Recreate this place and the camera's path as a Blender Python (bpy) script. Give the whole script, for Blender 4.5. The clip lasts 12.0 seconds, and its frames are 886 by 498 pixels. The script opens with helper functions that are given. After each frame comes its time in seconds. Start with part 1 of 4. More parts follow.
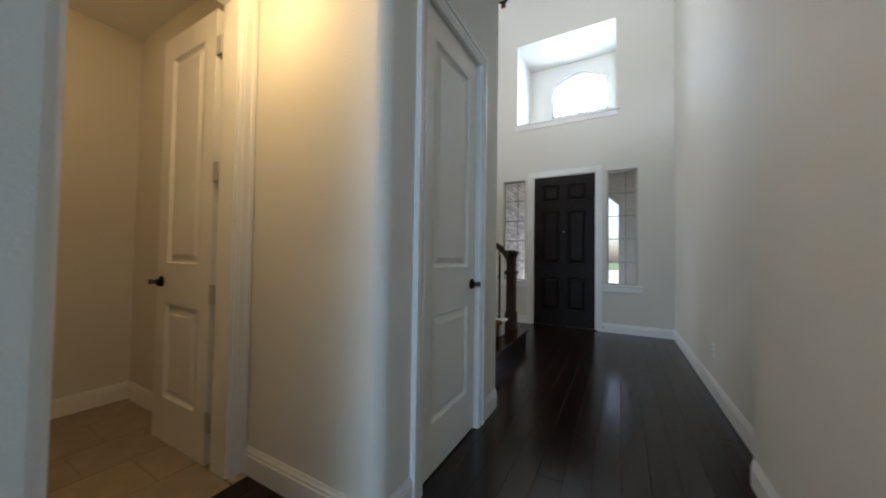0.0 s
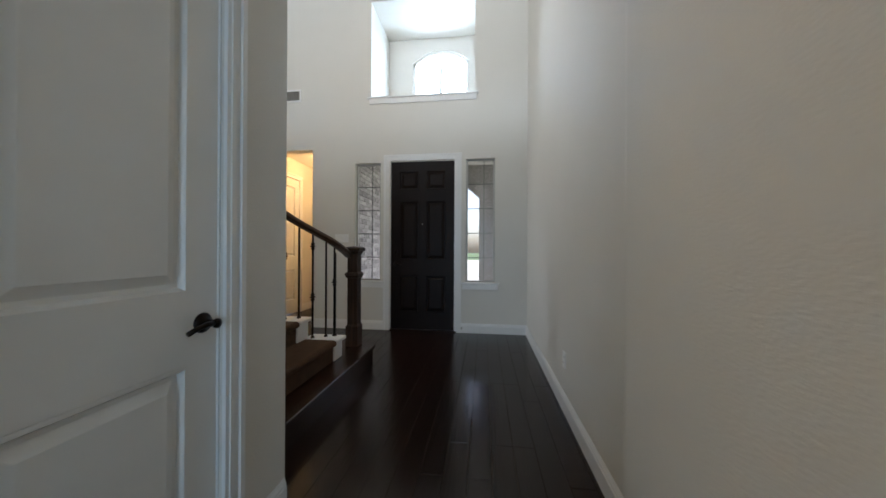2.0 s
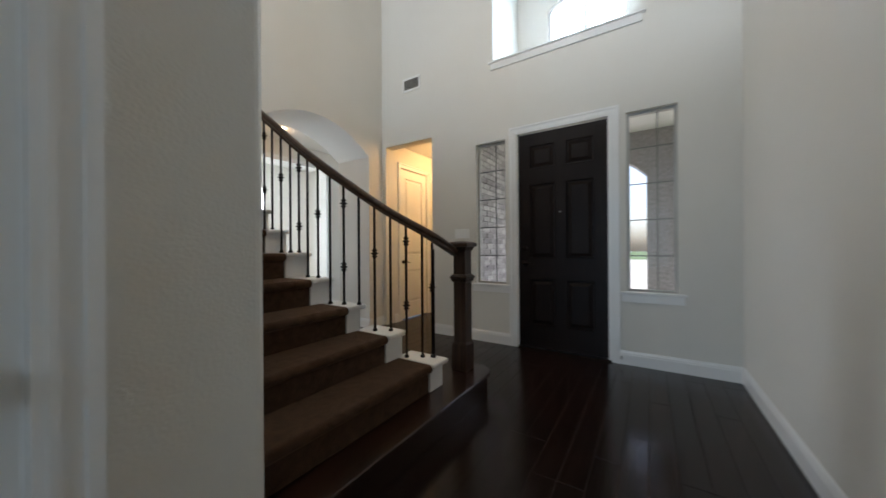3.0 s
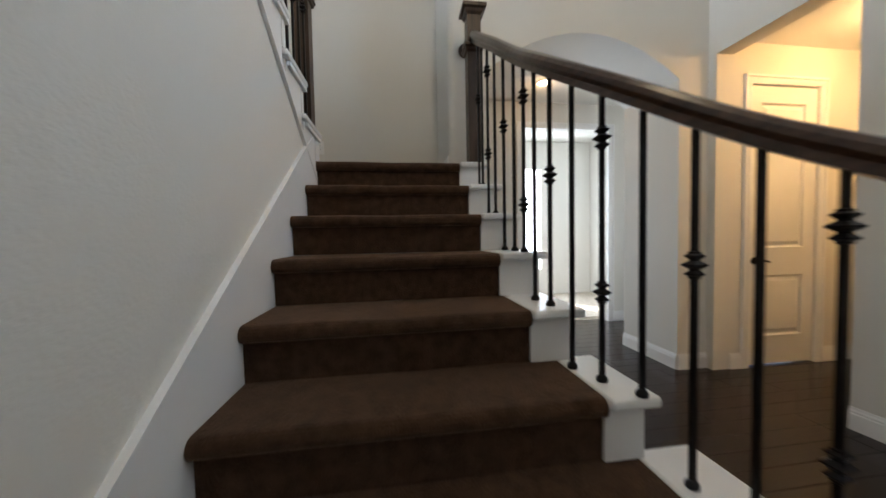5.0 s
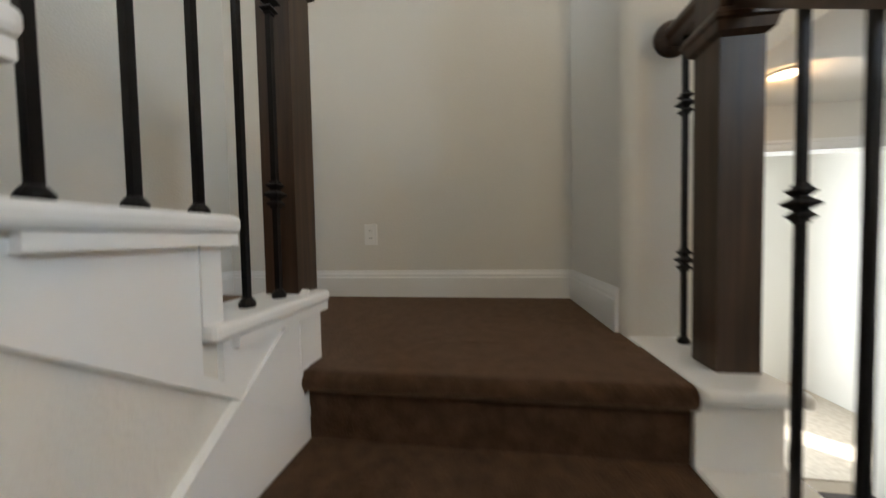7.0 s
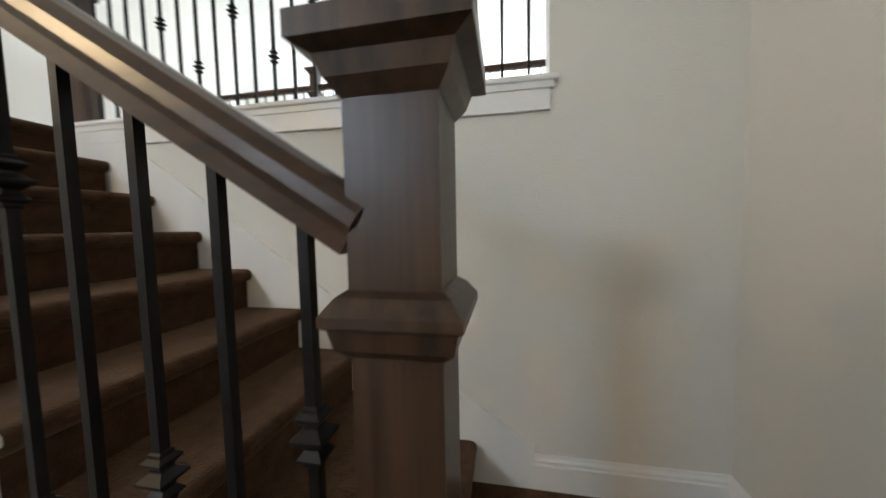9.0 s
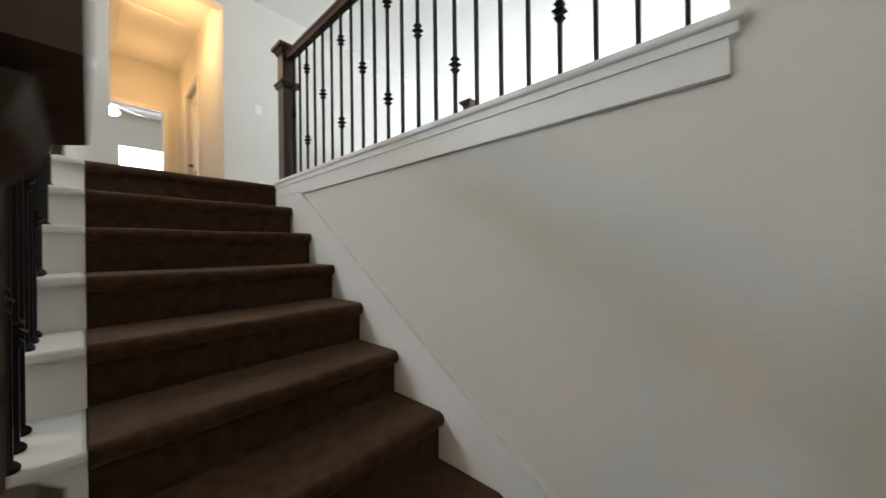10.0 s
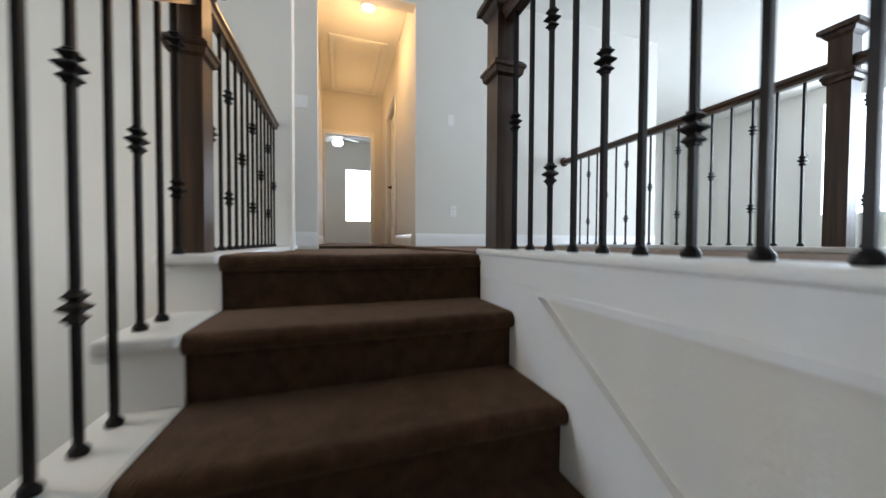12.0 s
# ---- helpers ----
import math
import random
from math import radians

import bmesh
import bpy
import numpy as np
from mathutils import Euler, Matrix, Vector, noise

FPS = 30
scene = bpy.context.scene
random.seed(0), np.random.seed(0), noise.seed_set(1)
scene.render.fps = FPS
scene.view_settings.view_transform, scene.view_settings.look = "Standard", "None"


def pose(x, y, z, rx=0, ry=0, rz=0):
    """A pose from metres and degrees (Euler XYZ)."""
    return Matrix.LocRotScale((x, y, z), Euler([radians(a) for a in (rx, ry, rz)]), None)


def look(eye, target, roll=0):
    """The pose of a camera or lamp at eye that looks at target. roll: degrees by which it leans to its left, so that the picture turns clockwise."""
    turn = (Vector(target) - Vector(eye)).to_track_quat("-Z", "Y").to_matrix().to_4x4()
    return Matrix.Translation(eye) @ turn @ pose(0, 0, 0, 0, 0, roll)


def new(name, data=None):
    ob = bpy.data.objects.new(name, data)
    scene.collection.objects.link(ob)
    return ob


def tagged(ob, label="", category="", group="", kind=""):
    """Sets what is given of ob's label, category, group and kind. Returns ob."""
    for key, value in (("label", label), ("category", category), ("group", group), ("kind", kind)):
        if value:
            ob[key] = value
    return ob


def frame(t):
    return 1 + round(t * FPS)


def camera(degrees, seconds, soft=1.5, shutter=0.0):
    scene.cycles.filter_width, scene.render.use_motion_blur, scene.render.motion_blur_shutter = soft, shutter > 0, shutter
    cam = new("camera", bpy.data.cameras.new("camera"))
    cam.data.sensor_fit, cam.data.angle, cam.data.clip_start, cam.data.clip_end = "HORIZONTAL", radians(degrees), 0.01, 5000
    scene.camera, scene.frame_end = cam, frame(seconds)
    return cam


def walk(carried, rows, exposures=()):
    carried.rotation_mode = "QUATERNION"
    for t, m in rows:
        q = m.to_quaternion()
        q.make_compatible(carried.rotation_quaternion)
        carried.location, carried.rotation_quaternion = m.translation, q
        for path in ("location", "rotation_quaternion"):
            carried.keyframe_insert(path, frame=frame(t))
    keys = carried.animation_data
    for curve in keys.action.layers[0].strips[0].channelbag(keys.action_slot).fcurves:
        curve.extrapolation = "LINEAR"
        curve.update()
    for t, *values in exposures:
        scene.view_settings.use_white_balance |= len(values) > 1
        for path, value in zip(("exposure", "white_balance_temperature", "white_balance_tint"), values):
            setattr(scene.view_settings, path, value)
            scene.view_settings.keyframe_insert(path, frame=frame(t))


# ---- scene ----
cam = camera(108.1, 12.0, shutter=0.35)
PATH = [
    (0, (0.02, 0.101, 1.1), (-0.943, 1.853, 1.15), 0.8),
    (0.5, (0.062, 0.117, 1.147), (-0.513, 2.033, 1.194), 0.6),
    (1, (0.086, 0.326, 1.186), (-0.144, 2.313, 1.218), 0.6),
    (1.5, (0.087, 0.659, 1.174), (-0.06, 2.653, 1.195), 0.5),
    (2, (0.108, 1.041, 1.176), (-0.145, 3.025, 1.179), 0.3),
    (2.5, (0.099, 1.512, 1.163), (-0.531, 3.41, 1.161), -0.1),
    (3, (0.04, 1.979, 1.142), (-1.043, 3.66, 1.141), -0.4),
    (3.3, (-0.001, 2.28, 1.128), (-1.363, 3.744, 1.133), -0.5),
    (3.5, (-0.045, 2.424, 1.132), (-1.578, 3.707, 1.122), -0.4),
    (3.7, (-0.115, 2.56, 1.125), (-1.765, 3.69, 1.117), -0.5),
    (5.3, (-1.175, 2.945, 1.22), (-3.164, 3.13, 1.142), -1.3),
    (5.5, (-1.345, 2.952, 1.244), (-3.338, 3.101, 1.174), -1.4),
    (6, (-1.726, 2.933, 1.404), (-3.725, 2.971, 1.347), -1.4),
    (6.5, (-2.024, 2.933, 1.688), (-4.023, 2.915, 1.632), -1.3),
    (7, (-2.273, 2.912, 2.003), (-4.251, 2.627, 1.932), -1.1),
    (7.5, (-2.512, 2.844, 2.256), (-4.354, 2.068, 2.206), -1.7),
    (7.7, (-2.6, 2.81, 2.34), (-4.27, 1.71, 2.33), -1.8),
    (9.3, (-3.285, 2.625, 2.835), (-2.557, 0.765, 2.70), -1.9),
    (9.4, (-3.31, 2.58, 2.845), (-2.49, 0.757, 2.73), -2.1),
    (9.5, (-3.328, 2.528, 2.857), (-2.413, 0.752, 2.762), -2.3),
    (10, (-3.359, 2.297, 2.869), (-2.023, 0.808, 2.87), -0.7),
    (10.5, (-3.136, 2.054, 2.921), (-1.436, 1.001, 2.897), -0.9),
    (11, (-2.81, 1.991, 2.97), (-0.9, 1.401, 2.925), -0.9),
    (11.5, (-2.444, 1.989, 3.15), (-0.512, 1.472, 3.102), -0.3),
    (12, (-2.119, 1.925, 3.396), (-0.216, 1.31, 3.35), 0.3),
]
walk(cam, [(t, look(eye, aim, roll)) for t, eye, aim, roll in PATH],
     exposures=[(0, 1.55, 5900, 10), (3.7, 1.55, 6000, 10), (5.5, 1.8, 5900, 10), (7.5, 1.85, 6500, 9), (9.5, 1.75, 6450, 10), (12, 1.32, 5900, 10)])

# world, sun and lights
world = bpy.data.worlds.new("sky")
scene.world = world
world.use_nodes = True
wn = world.node_tree.nodes
sky = wn.new("ShaderNodeTexSky")
sky.sky_type, sky.sun_disc = "NISHITA", False
sky.sun_elevation, sky.sun_rotation = radians(57), radians(45)
world.node_tree.links.new(sky.outputs[0], wn["Background"].inputs[0])
sky.air_density, sky.dust_density, sky.ozone_density = 0.8, 4.0, 0.6
wn["Background"].inputs[1].default_value = 0.14
sun = new("sun", bpy.data.lights.new("sun", "SUN"))
sun.data.energy, sun.data.angle, sun.data.color = 3.0, radians(0.6), (1, 0.96, 0.9)
sun.matrix_world = look((0, 0, 20), (-9, -9, 0))


def area(name, eye, target, w, h, power, color):
    ob = new(name, bpy.data.lights.new(name, "AREA"))
    ob.data.shape, ob.data.size, ob.data.size_y = "RECTANGLE", w, h
    ob.data.energy, ob.data.color = power * 0.36, color
    ob.matrix_world = look(eye, target)
    return ob


def bulb(name, at, power, color, r=0.05):
    ob = new(name, bpy.data.lights.new(name, "POINT"))
    ob.data.energy, ob.data.color, ob.data.shadow_soft_size = power * 0.36, color, r
    ob.matrix_world = pose(*at)
    return ob


COOL, WARM = (0.78, 0.89, 1.0), (1.0, 0.56, 0.21)
area("niche_window_light", (-0.645, 6.8, 4.22), (-0.8, 3.0, 3.3), 1.1, 0.95, 75, (0.66, 0.83, 1.0))
area("living_window_light", (-0.1, -3.9, 1.5), (-0.1, 2, 1.3), 1.3, 2.2, 62, (0.55, 0.78, 1.0))
area("gallery_window_light", (-1.5, -5.9, 4.9), (-1.5, 1, 4.2), 5.0, 1.9, 300, COOL)
area("side_room_window_light", (-6.9, 4.9, 1.5), (-4, 4.9, 1.4), 1.6, 2.0, 50, COOL)
area("bedroom_window_light", (6.9, 1.6, 4.7), (4, 1.6, 4.6), 1.4, 1.5, 40, COOL)
bulb("pendant_lamp", (-1.12, 3.5, 3.80), 23, (1.0, 0.74, 0.42), 0.09)

# materials
def mat(name, col, rough=0.6, metal=0.0, var=0.08, scale=6.0, bump=0.0, bscale=200.0, piece=0.0, spec=0.5, coat=0.0):
    m = bpy.data.materials.new(name)
    m.use_nodes = True
    nt = m.node_tree
    b = nt.nodes["Principled BSDF"]
    b.inputs["Roughness"].default_value = rough
    b.inputs["Metallic"].default_value = metal
    b.inputs["Specular IOR Level"].default_value = spec
    b.inputs["Coat Weight"].default_value = coat
    tc = nt.nodes.new("ShaderNodeTexCoord")
    n1 = nt.nodes.new("ShaderNodeTexNoise")
    n1.inputs["Scale"].default_value, n1.inputs["Detail"].default_value = scale, 4
    nt.links.new(tc.outputs["Object"], n1.inputs["Vector"])
    ramp = nt.nodes.new("ShaderNodeMapRange")
    ramp.inputs[1].default_value, ramp.inputs[2].default_value = 0.3, 0.7
    ramp.inputs[3].default_value, ramp.inputs[4].default_value = 1 - var, 1 + var
    nt.links.new(n1.outputs[0], ramp.inputs[0])
    val = ramp.outputs[0]
    if piece:
        oi = nt.nodes.new("ShaderNodeObjectInfo")
        mr = nt.nodes.new("ShaderNodeMapRange")
        mr.inputs[3].default_value, mr.inputs[4].default_value = 1 - piece, 1 + piece
        nt.links.new(oi.outputs["Random"], mr.inputs[0])
        mu = nt.nodes.new("ShaderNodeMath")
        mu.operation = "MULTIPLY"
        nt.links.new(val, mu.inputs[0]), nt.links.new(mr.outputs[0], mu.inputs[1])
        val = mu.outputs[0]
    vm = nt.nodes.new("ShaderNodeVectorMath")
    vm.operation = "SCALE"
    vm.inputs[0].default_value = col
    nt.links.new(val, vm.inputs["Scale"])
    nt.links.new(vm.outputs[0], b.inputs["Base Color"])
    if bump:
        n2 = nt.nodes.new("ShaderNodeTexNoise")
        n2.inputs["Scale"].default_value, n2.inputs["Detail"].default_value = bscale, 3
        nt.links.new(tc.outputs["Object"], n2.inputs["Vector"])
        bp = nt.nodes.new("ShaderNodeBump")
        bp.inputs["Strength"].default_value, bp.inputs["Distance"].default_value = bump, 0.004
        nt.links.new(n2.outputs[0], bp.inputs["Height"])
        nt.links.new(bp.outputs[0], b.inputs["Normal"])
    return m


def wood(name, col, axis, rough, contrast=0.45, piece=0.0, grain=9.0, bump=0.15):
    """Grain that runs along one axis of the object."""
    m = mat(name, col, rough, var=0.15, scale=3, piece=piece)
    nt = m.node_tree
    tc = next(n for n in nt.nodes if n.type == "TEX_COORD")
    mp = nt.nodes.new("ShaderNodeMapping")
    s = [grain * 6] * 3
    s[axis] = grain * 0.25
    mp.inputs["Scale"].default_value = s
    nt.links.new(tc.outputs["Object"], mp.inputs[0])
    n = nt.nodes.new("ShaderNodeTexNoise")
    n.inputs["Scale"].default_value, n.inputs["Detail"].default_value = 1.0, 6
    nt.links.new(mp.outputs[0], n.inputs["Vector"])
    mr = nt.nodes.new("ShaderNodeMapRange")
    mr.inputs[1].default_value, mr.inputs[2].default_value = 0.3, 0.7
    mr.inputs[3].default_value, mr.inputs[4].default_value = 1 - contrast, 1 + contrast
    nt.links.new(n.outputs[0], mr.inputs[0])
    vm = next(x for x in nt.nodes if x.type == "VECT_MATH")
    old = vm.inputs["Scale"].links[0].from_socket
    mu = nt.nodes.new("ShaderNodeMath")
    mu.operation = "MULTIPLY"
    nt.links.new(old, mu.inputs[0]), nt.links.new(mr.outputs[0], mu.inputs[1])
    nt.links.new(mu.outputs[0], vm.inputs["Scale"])
    bp = nt.nodes.new("ShaderNodeBump")
    bp.inputs["Strength"].default_value, bp.inputs["Distance"].default_value = bump, 0.002
    nt.links.new(n.outputs[0], bp.inputs["Height"])
    nt.links.new(bp.outputs[0], nt.nodes["Principled BSDF"].inputs["Normal"])
    return m


def glow(name, col, power):
    m = bpy.data.materials.new(name)
    m.use_nodes = True
    b = m.node_tree.nodes["Principled BSDF"]
    b.inputs["Base Color"].default_value = (0.8, 0.8, 0.8, 1)
    b.inputs["Emission Color"].default_value = (*col, 1)
    b.inputs["Emission Strength"].default_value = power
    return m


PAINT = mat("wall_paint", (0.70, 0.68, 0.63), 0.75, var=0.02, scale=1.2, bump=0.35, bscale=120)
CEIL = mat("ceiling_paint", (0.78, 0.77, 0.73), 0.85, var=0.02, scale=1.5, bump=0.35, bscale=90)
TRIM = mat("trim_paint", (0.80, 0.80, 0.79), 0.32, var=0.02, scale=4, bump=0.04, bscale=60)
DOORW = mat("door_paint", (0.78, 0.775, 0.75), 0.38, var=0.02, scale=4, bump=0.05, bscale=80)
PLANK = wood("dark_floor_wood", (0.014, 0.0068, 0.005), 1, 0.2, 0.5, piece=0.18, bump=0.25)
STEPW = wood("dark_step_wood", (0.024, 0.011, 0.007), 1, 0.25, 0.4)
RAILW = wood("dark_stained_rail", (0.050, 0.024, 0.013), 0, 0.28, 0.45)
NEWELW = wood("dark_stained_newel", (0.042, 0.022, 0.0125), 2, 0.36, 0.62)
FDOOR = wood("black_brown_door", (0.011, 0.0065, 0.005), 2, 0.42, 0.25)
IRON = mat("black_iron", (0.012, 0.011, 0.012), 0.42, 0.7, var=0.15, scale=40)
BRONZE = mat("oil_rubbed_bronze", (0.02, 0.014, 0.011), 0.3, 0.9, var=0.2, scale=50)
CARPET = mat("brown_carpet", (0.052, 0.028, 0.0165), 0.95, var=0.38, scale=22, bump=1.0, bscale=170, spec=0.1)
CARPET.node_tree.nodes["Principled BSDF"].inputs["Sheen Weight"].default_value = 0.35
CARPET.node_tree.nodes["Principled BSDF"].inputs["Sheen Tint"].default_value = (0.6, 0.42, 0.3, 1)
BEIGE = mat("beige_carpet", (0.42, 0.37, 0.30), 0.95, var=0.12, scale=20, bump=0.8, bscale=300)
TILE = mat("beige_tile", (0.30, 0.24, 0.17), 0.4, var=0.12, scale=9, piece=0.06)
GROUT = mat("tile_grout", (0.22, 0.18, 0.13), 0.9)
BRICK = mat("porch_brick", (0.50, 0.47, 0.45), 0.9, var=0.25, scale=25, bump=0.5, bscale=150, piece=0.3)
MORTAR = mat("mortar", (0.50, 0.48, 0.45), 0.95, var=0.1, scale=30)
CONC = mat("porch_concrete", (0.38, 0.36, 0.33), 0.9, var=0.15, scale=5, bump=0.3)
LAWN = mat("lawn", (0.06, 0.10, 0.03), 0.95, var=0.4, scale=3, bump=0.8, bscale=40)
LEAF = mat("leaf", (0.06, 0.11, 0.03), 0.7, var=0.4, scale=4)
BARK = mat("bark", (0.10, 0.075, 0.05), 0.9, var=0.3, scale=12)
PLATE = mat("white_plastic", (0.82, 0.82, 0.80), 0.35, var=0.01)
SLOT = mat("dark_slot", (0.05, 0.05, 0.05), 0.6)
METAL = mat("grey_vent_metal", (0.42, 0.41, 0.38), 0.5, 0.2)
CAME = mat("grey_came", (0.12, 0.12, 0.12), 0.45, 0.5)
LAMPON = glow("lit_lens", (1.0, 0.78, 0.5), 5)
DAY = glow("daylight_panel", (0.95, 0.98, 1.0), 2.2)
FDOOR.node_tree.nodes["Principled BSDF"].inputs["Specular IOR Level"].default_value = 0.15
PLANK.node_tree.nodes["Principled BSDF"].inputs["Specular IOR Level"].default_value = 0.36
GLASS = bpy.data.materials.new("window_glass")
GLASS.use_nodes = True
gb = GLASS.node_tree.nodes["Principled BSDF"]
gb.inputs["Transmission Weight"].default_value, gb.inputs["Roughness"].default_value = 1.0, 0.0
gb.inputs["IOR"].default_value = 1.1


# mesh helpers
def bx(bm, x0, x1, y0, y1, z0, z1, bevel=0.0):
    vs = [bm.verts.new((x, y, z)) for x in (x0, x1) for y in (y0, y1) for z in (z0, z1)]
    fs = [bm.faces.new([vs[i] for i in q]) for q in ((0, 1, 3, 2), (4, 6, 7, 5), (0, 4, 5, 1), (2, 3, 7, 6), (0, 2, 6, 4), (1, 5, 7, 3))]
    if bevel:
        es = list({e for f in fs for e in f.edges})
        bmesh.ops.bevel(bm, geom=es, offset=bevel, segments=2, affect="EDGES", profile=0.5)
    return bm


def box(*a, **k):
    return bx(bmesh.new(), *a, **k)


def part(name, bm, material, parent=None, label="", smooth=False):
    bmesh.ops.recalc_face_normals(bm, faces=bm.faces[:])
    me = bpy.data.meshes.new(name)
    bm.to_mesh(me)
    bm.free()
    if smooth:
        for p in me.polygons:
            p.use_smooth = True
    me.materials.append(material)
    ob = new(name, me)
    if parent:
        ob.parent = parent
    if label:
        tagged(ob, label)
    return ob


def structure(name, bm, material, label, category):
    return tagged(part(name, bm, material), label, category, kind="structure")


def thing(name, at, label, category, group="", turn=0):
    ob = new(name)
    ob.matrix_world = pose(*at, 0, 0, turn)
    ob.empty_display_size = 0.1
    return tagged(ob, label, category, group)


def loft(bm, rings, closed=True, caps=True):
    """Joins rings of points, each as long as the next."""
    vr = [[bm.verts.new(p) for p in r] for r in rings]
    n = len(vr[0])
    for a, b in zip(vr, vr[1:]):
        for i in range(n if closed else n - 1):
            j = (i + 1) % n
            bm.faces.new((a[i], a[j], b[j], b[i]))
    if caps:
        bm.faces.new(vr[0]), bm.faces.new(vr[-1][::-1])
    return bm


def lathe(bm, prof, n=12, at=(0, 0, 0), square=False):
    """Round or square turning about z from (radius, height) pairs."""
    rings = []
    for r, z in prof:
        if square:
            rings.append([(at[0] + sx * r, at[1] + sy * r, at[2] + z) for sx, sy in ((1, 1), (-1, 1), (-1, -1), (1, -1))])
        else:
            rings.append([(at[0] + r * math.cos(2 * math.pi * i / n), at[1] + r * math.sin(2 * math.pi * i / n), at[2] + z) for i in range(n)])
    return loft(bm, rings)


def sweep(bm, pts, sec):
    """A section of (side, up) pairs along a path, kept upright."""
    rings = []
    for i, p in enumerate(pts):
        a, b = Vector(pts[max(i - 1, 0)]), Vector(pts[min(i + 1, len(pts) - 1)])
        d = (b - a).normalized()
        s = Vector((d.y, -d.x, 0)).normalized()
        u = s.cross(d)
        rings.append([tuple(Vector(p) + s * q[0] + u * q[1]) for q in sec])
    return loft(bm, rings)


def prism_y(bm, pts, y0, y1):
    """A polygon of (x, z) drawn out along y."""
    return loft(bm, [[(x, y0, z) for x, z in pts], [(x, y1, z) for x, z in pts]])


def prism_x(bm, pts, x0, x1):
    return loft(bm, [[(x0, y, z) for y, z in pts], [(x1, y, z) for y, z in pts]])

# levels and stair lines
R = 0.186
F2 = 18 * R
TOP = 6.1
NOSE = {1: -0.98, 2: -1.17, 3: -1.435, 4: -1.70, 5: -1.96, 6: -2.236, 7: -2.48, 8: -2.745, 9: -3.0}
CR = {1: 3.78, 2: 3.72, 3: 3.585, 4: 3.48, 5: 3.38, 6: 3.36, 7: 3.345, 8: 3.345, 9: 3.345}
CO = {2: 3.90, 3: 3.78, 4: 3.63, 5: 3.57, 6: 3.57, 7: 3.55, 8: 3.545, 9: 3.545}
UP = {k: -3.062 + (k - 10) * 0.2685 for k in range(10, 19)}
YF, XR, XL, XB = 5.59, 0.70, -3.37, -4.03
YL, VX = 3.34, -3.30
Y1, YU = 2.43, 1.355

# floors
floor = structure("floor", box(-5.2, 1.0, -4.2, 5.75, -0.06, -0.012), GROUT, "subfloor under the dark hardwood boards", "floor")
bm = box(-3.4, -1.665, -1.0, 1.15, -0.011, 0.001)
powder_floor = structure("floor_powder_room", bm, GROUT, "beige tiled floor of the powder room", "floor")
bm = box(-3.5, -1.98, 5.75, 7.6, -0.06, -0.002)
structure("floor_vestibule", bm, PLANK, "dark hardwood floor of the side vestibule", "floor")
structure("floor_side_room", box(-7.2, -5.2, 2.0, 7.0, -0.06, -0.004), BEIGE, "pale floor of the side room", "floor")

# front wall, with door, side lights, hall opening and window niche
bm = bmesh.new()
YB = YF + 0.16
cuts = [(XB, VX, []), (VX, -2.455, [(0, 2.668)]), (-2.455, -1.786, []), (-1.786, -1.395, [(0.71, 2.44)]), (-1.395, -1.25, []),
        (-1.25, -0.28, [(0, 2.47)]), (-0.28, -0.15, []), (-0.15, 0.258, [(0.71, 2.46)]), (0.258, 0.86, [])]
for a, b, holes in cuts:
    z = -0.06
    for h0, h1 in holes:
        if h0 > 0.01:
            bx(bm, a, b, YF, YB, z, h0)
        z = h1
    bx(bm, a, b, YF, YB, z, 3.40)
bx(bm, XB, -1.55, YF, YB, 3.40, TOP), bx(bm, -0.03, 0.86, YF, YB, 3.40, TOP), bx(bm, -1.55, -0.03, YF, YB, 4.81, TOP)
structure("wall_front", bm, PAINT, "tall off-white foyer wall round the front door", "wall")
NB = 6.5
bm = bmesh.new()
bx(bm, -1.75, -1.55, YB, NB, 3.2, 5.0), bx(bm, -0.03, 0.12, YB, NB, 3.2, 5.0)
bx(bm, -1.55, -0.03, YB, NB, 3.2, 3.40), bx(bm, -1.55, -0.03, YB, NB, 4.81, 5.0)
WL, WR, WB, WS, WT = -1.13, -0.16, 3.80, 4.40, 4.60
bx(bm, -1.75, WL, NB, NB + 0.15, 3.2, 5.0), bx(bm, WR, 0.12, NB, NB + 0.15, 3.2, 5.0), bx(bm, WL, WR, NB, NB + 0.15, 3.2, WB)
N = 14
def arch_z(u, s, t):
    return s + (t - s) * (1 - (2 * u - 1) ** 2)
for i in range(N):
    u0, u1 = i / N, (i + 1) / N
    x0, x1 = WL + (WR - WL) * u0, WL + (WR - WL) * u1
    prism_y(bm, [(x0, arch_z(u0, WS, WT)), (x1, arch_z(u1, WS, WT)), (x1, 5.0), (x0, 5.0)], NB, NB + 0.15)
structure("wall_niche", bm, PAINT, "off-white box niche high above the front door", "wall")
win = tagged(new("window_arched"), "white arched window with two panes in the niche", "window", kind="structure")
def arch_bar(off, w, y0, y1):
    b = bmesh.new()
    rings = []
    for i in range(N + 1):
        u = i / N
        x = WL + (WR - WL) * u
        z = arch_z(u, WS, WT) - off
        rings.append([(x, y0, z), (x, y1, z), (x, y1, z - w), (x, y0, z - w)])
    return loft(b, rings)
part("frame", arch_bar(0, 0.05, NB + 0.03, NB + 0.09), TRIM, win)
part("frame", box(WL, WL + 0.045, NB + 0.03, NB + 0.09, WB, WS), TRIM, win)
part("frame", box(WR - 0.045, WR, NB + 0.03, NB + 0.09, WB, WS), TRIM, win)
part("frame", box(WL, WR, NB + 0.03, NB + 0.09, WB, WB + 0.05), TRIM, win)
xm = (WL + WR) / 2
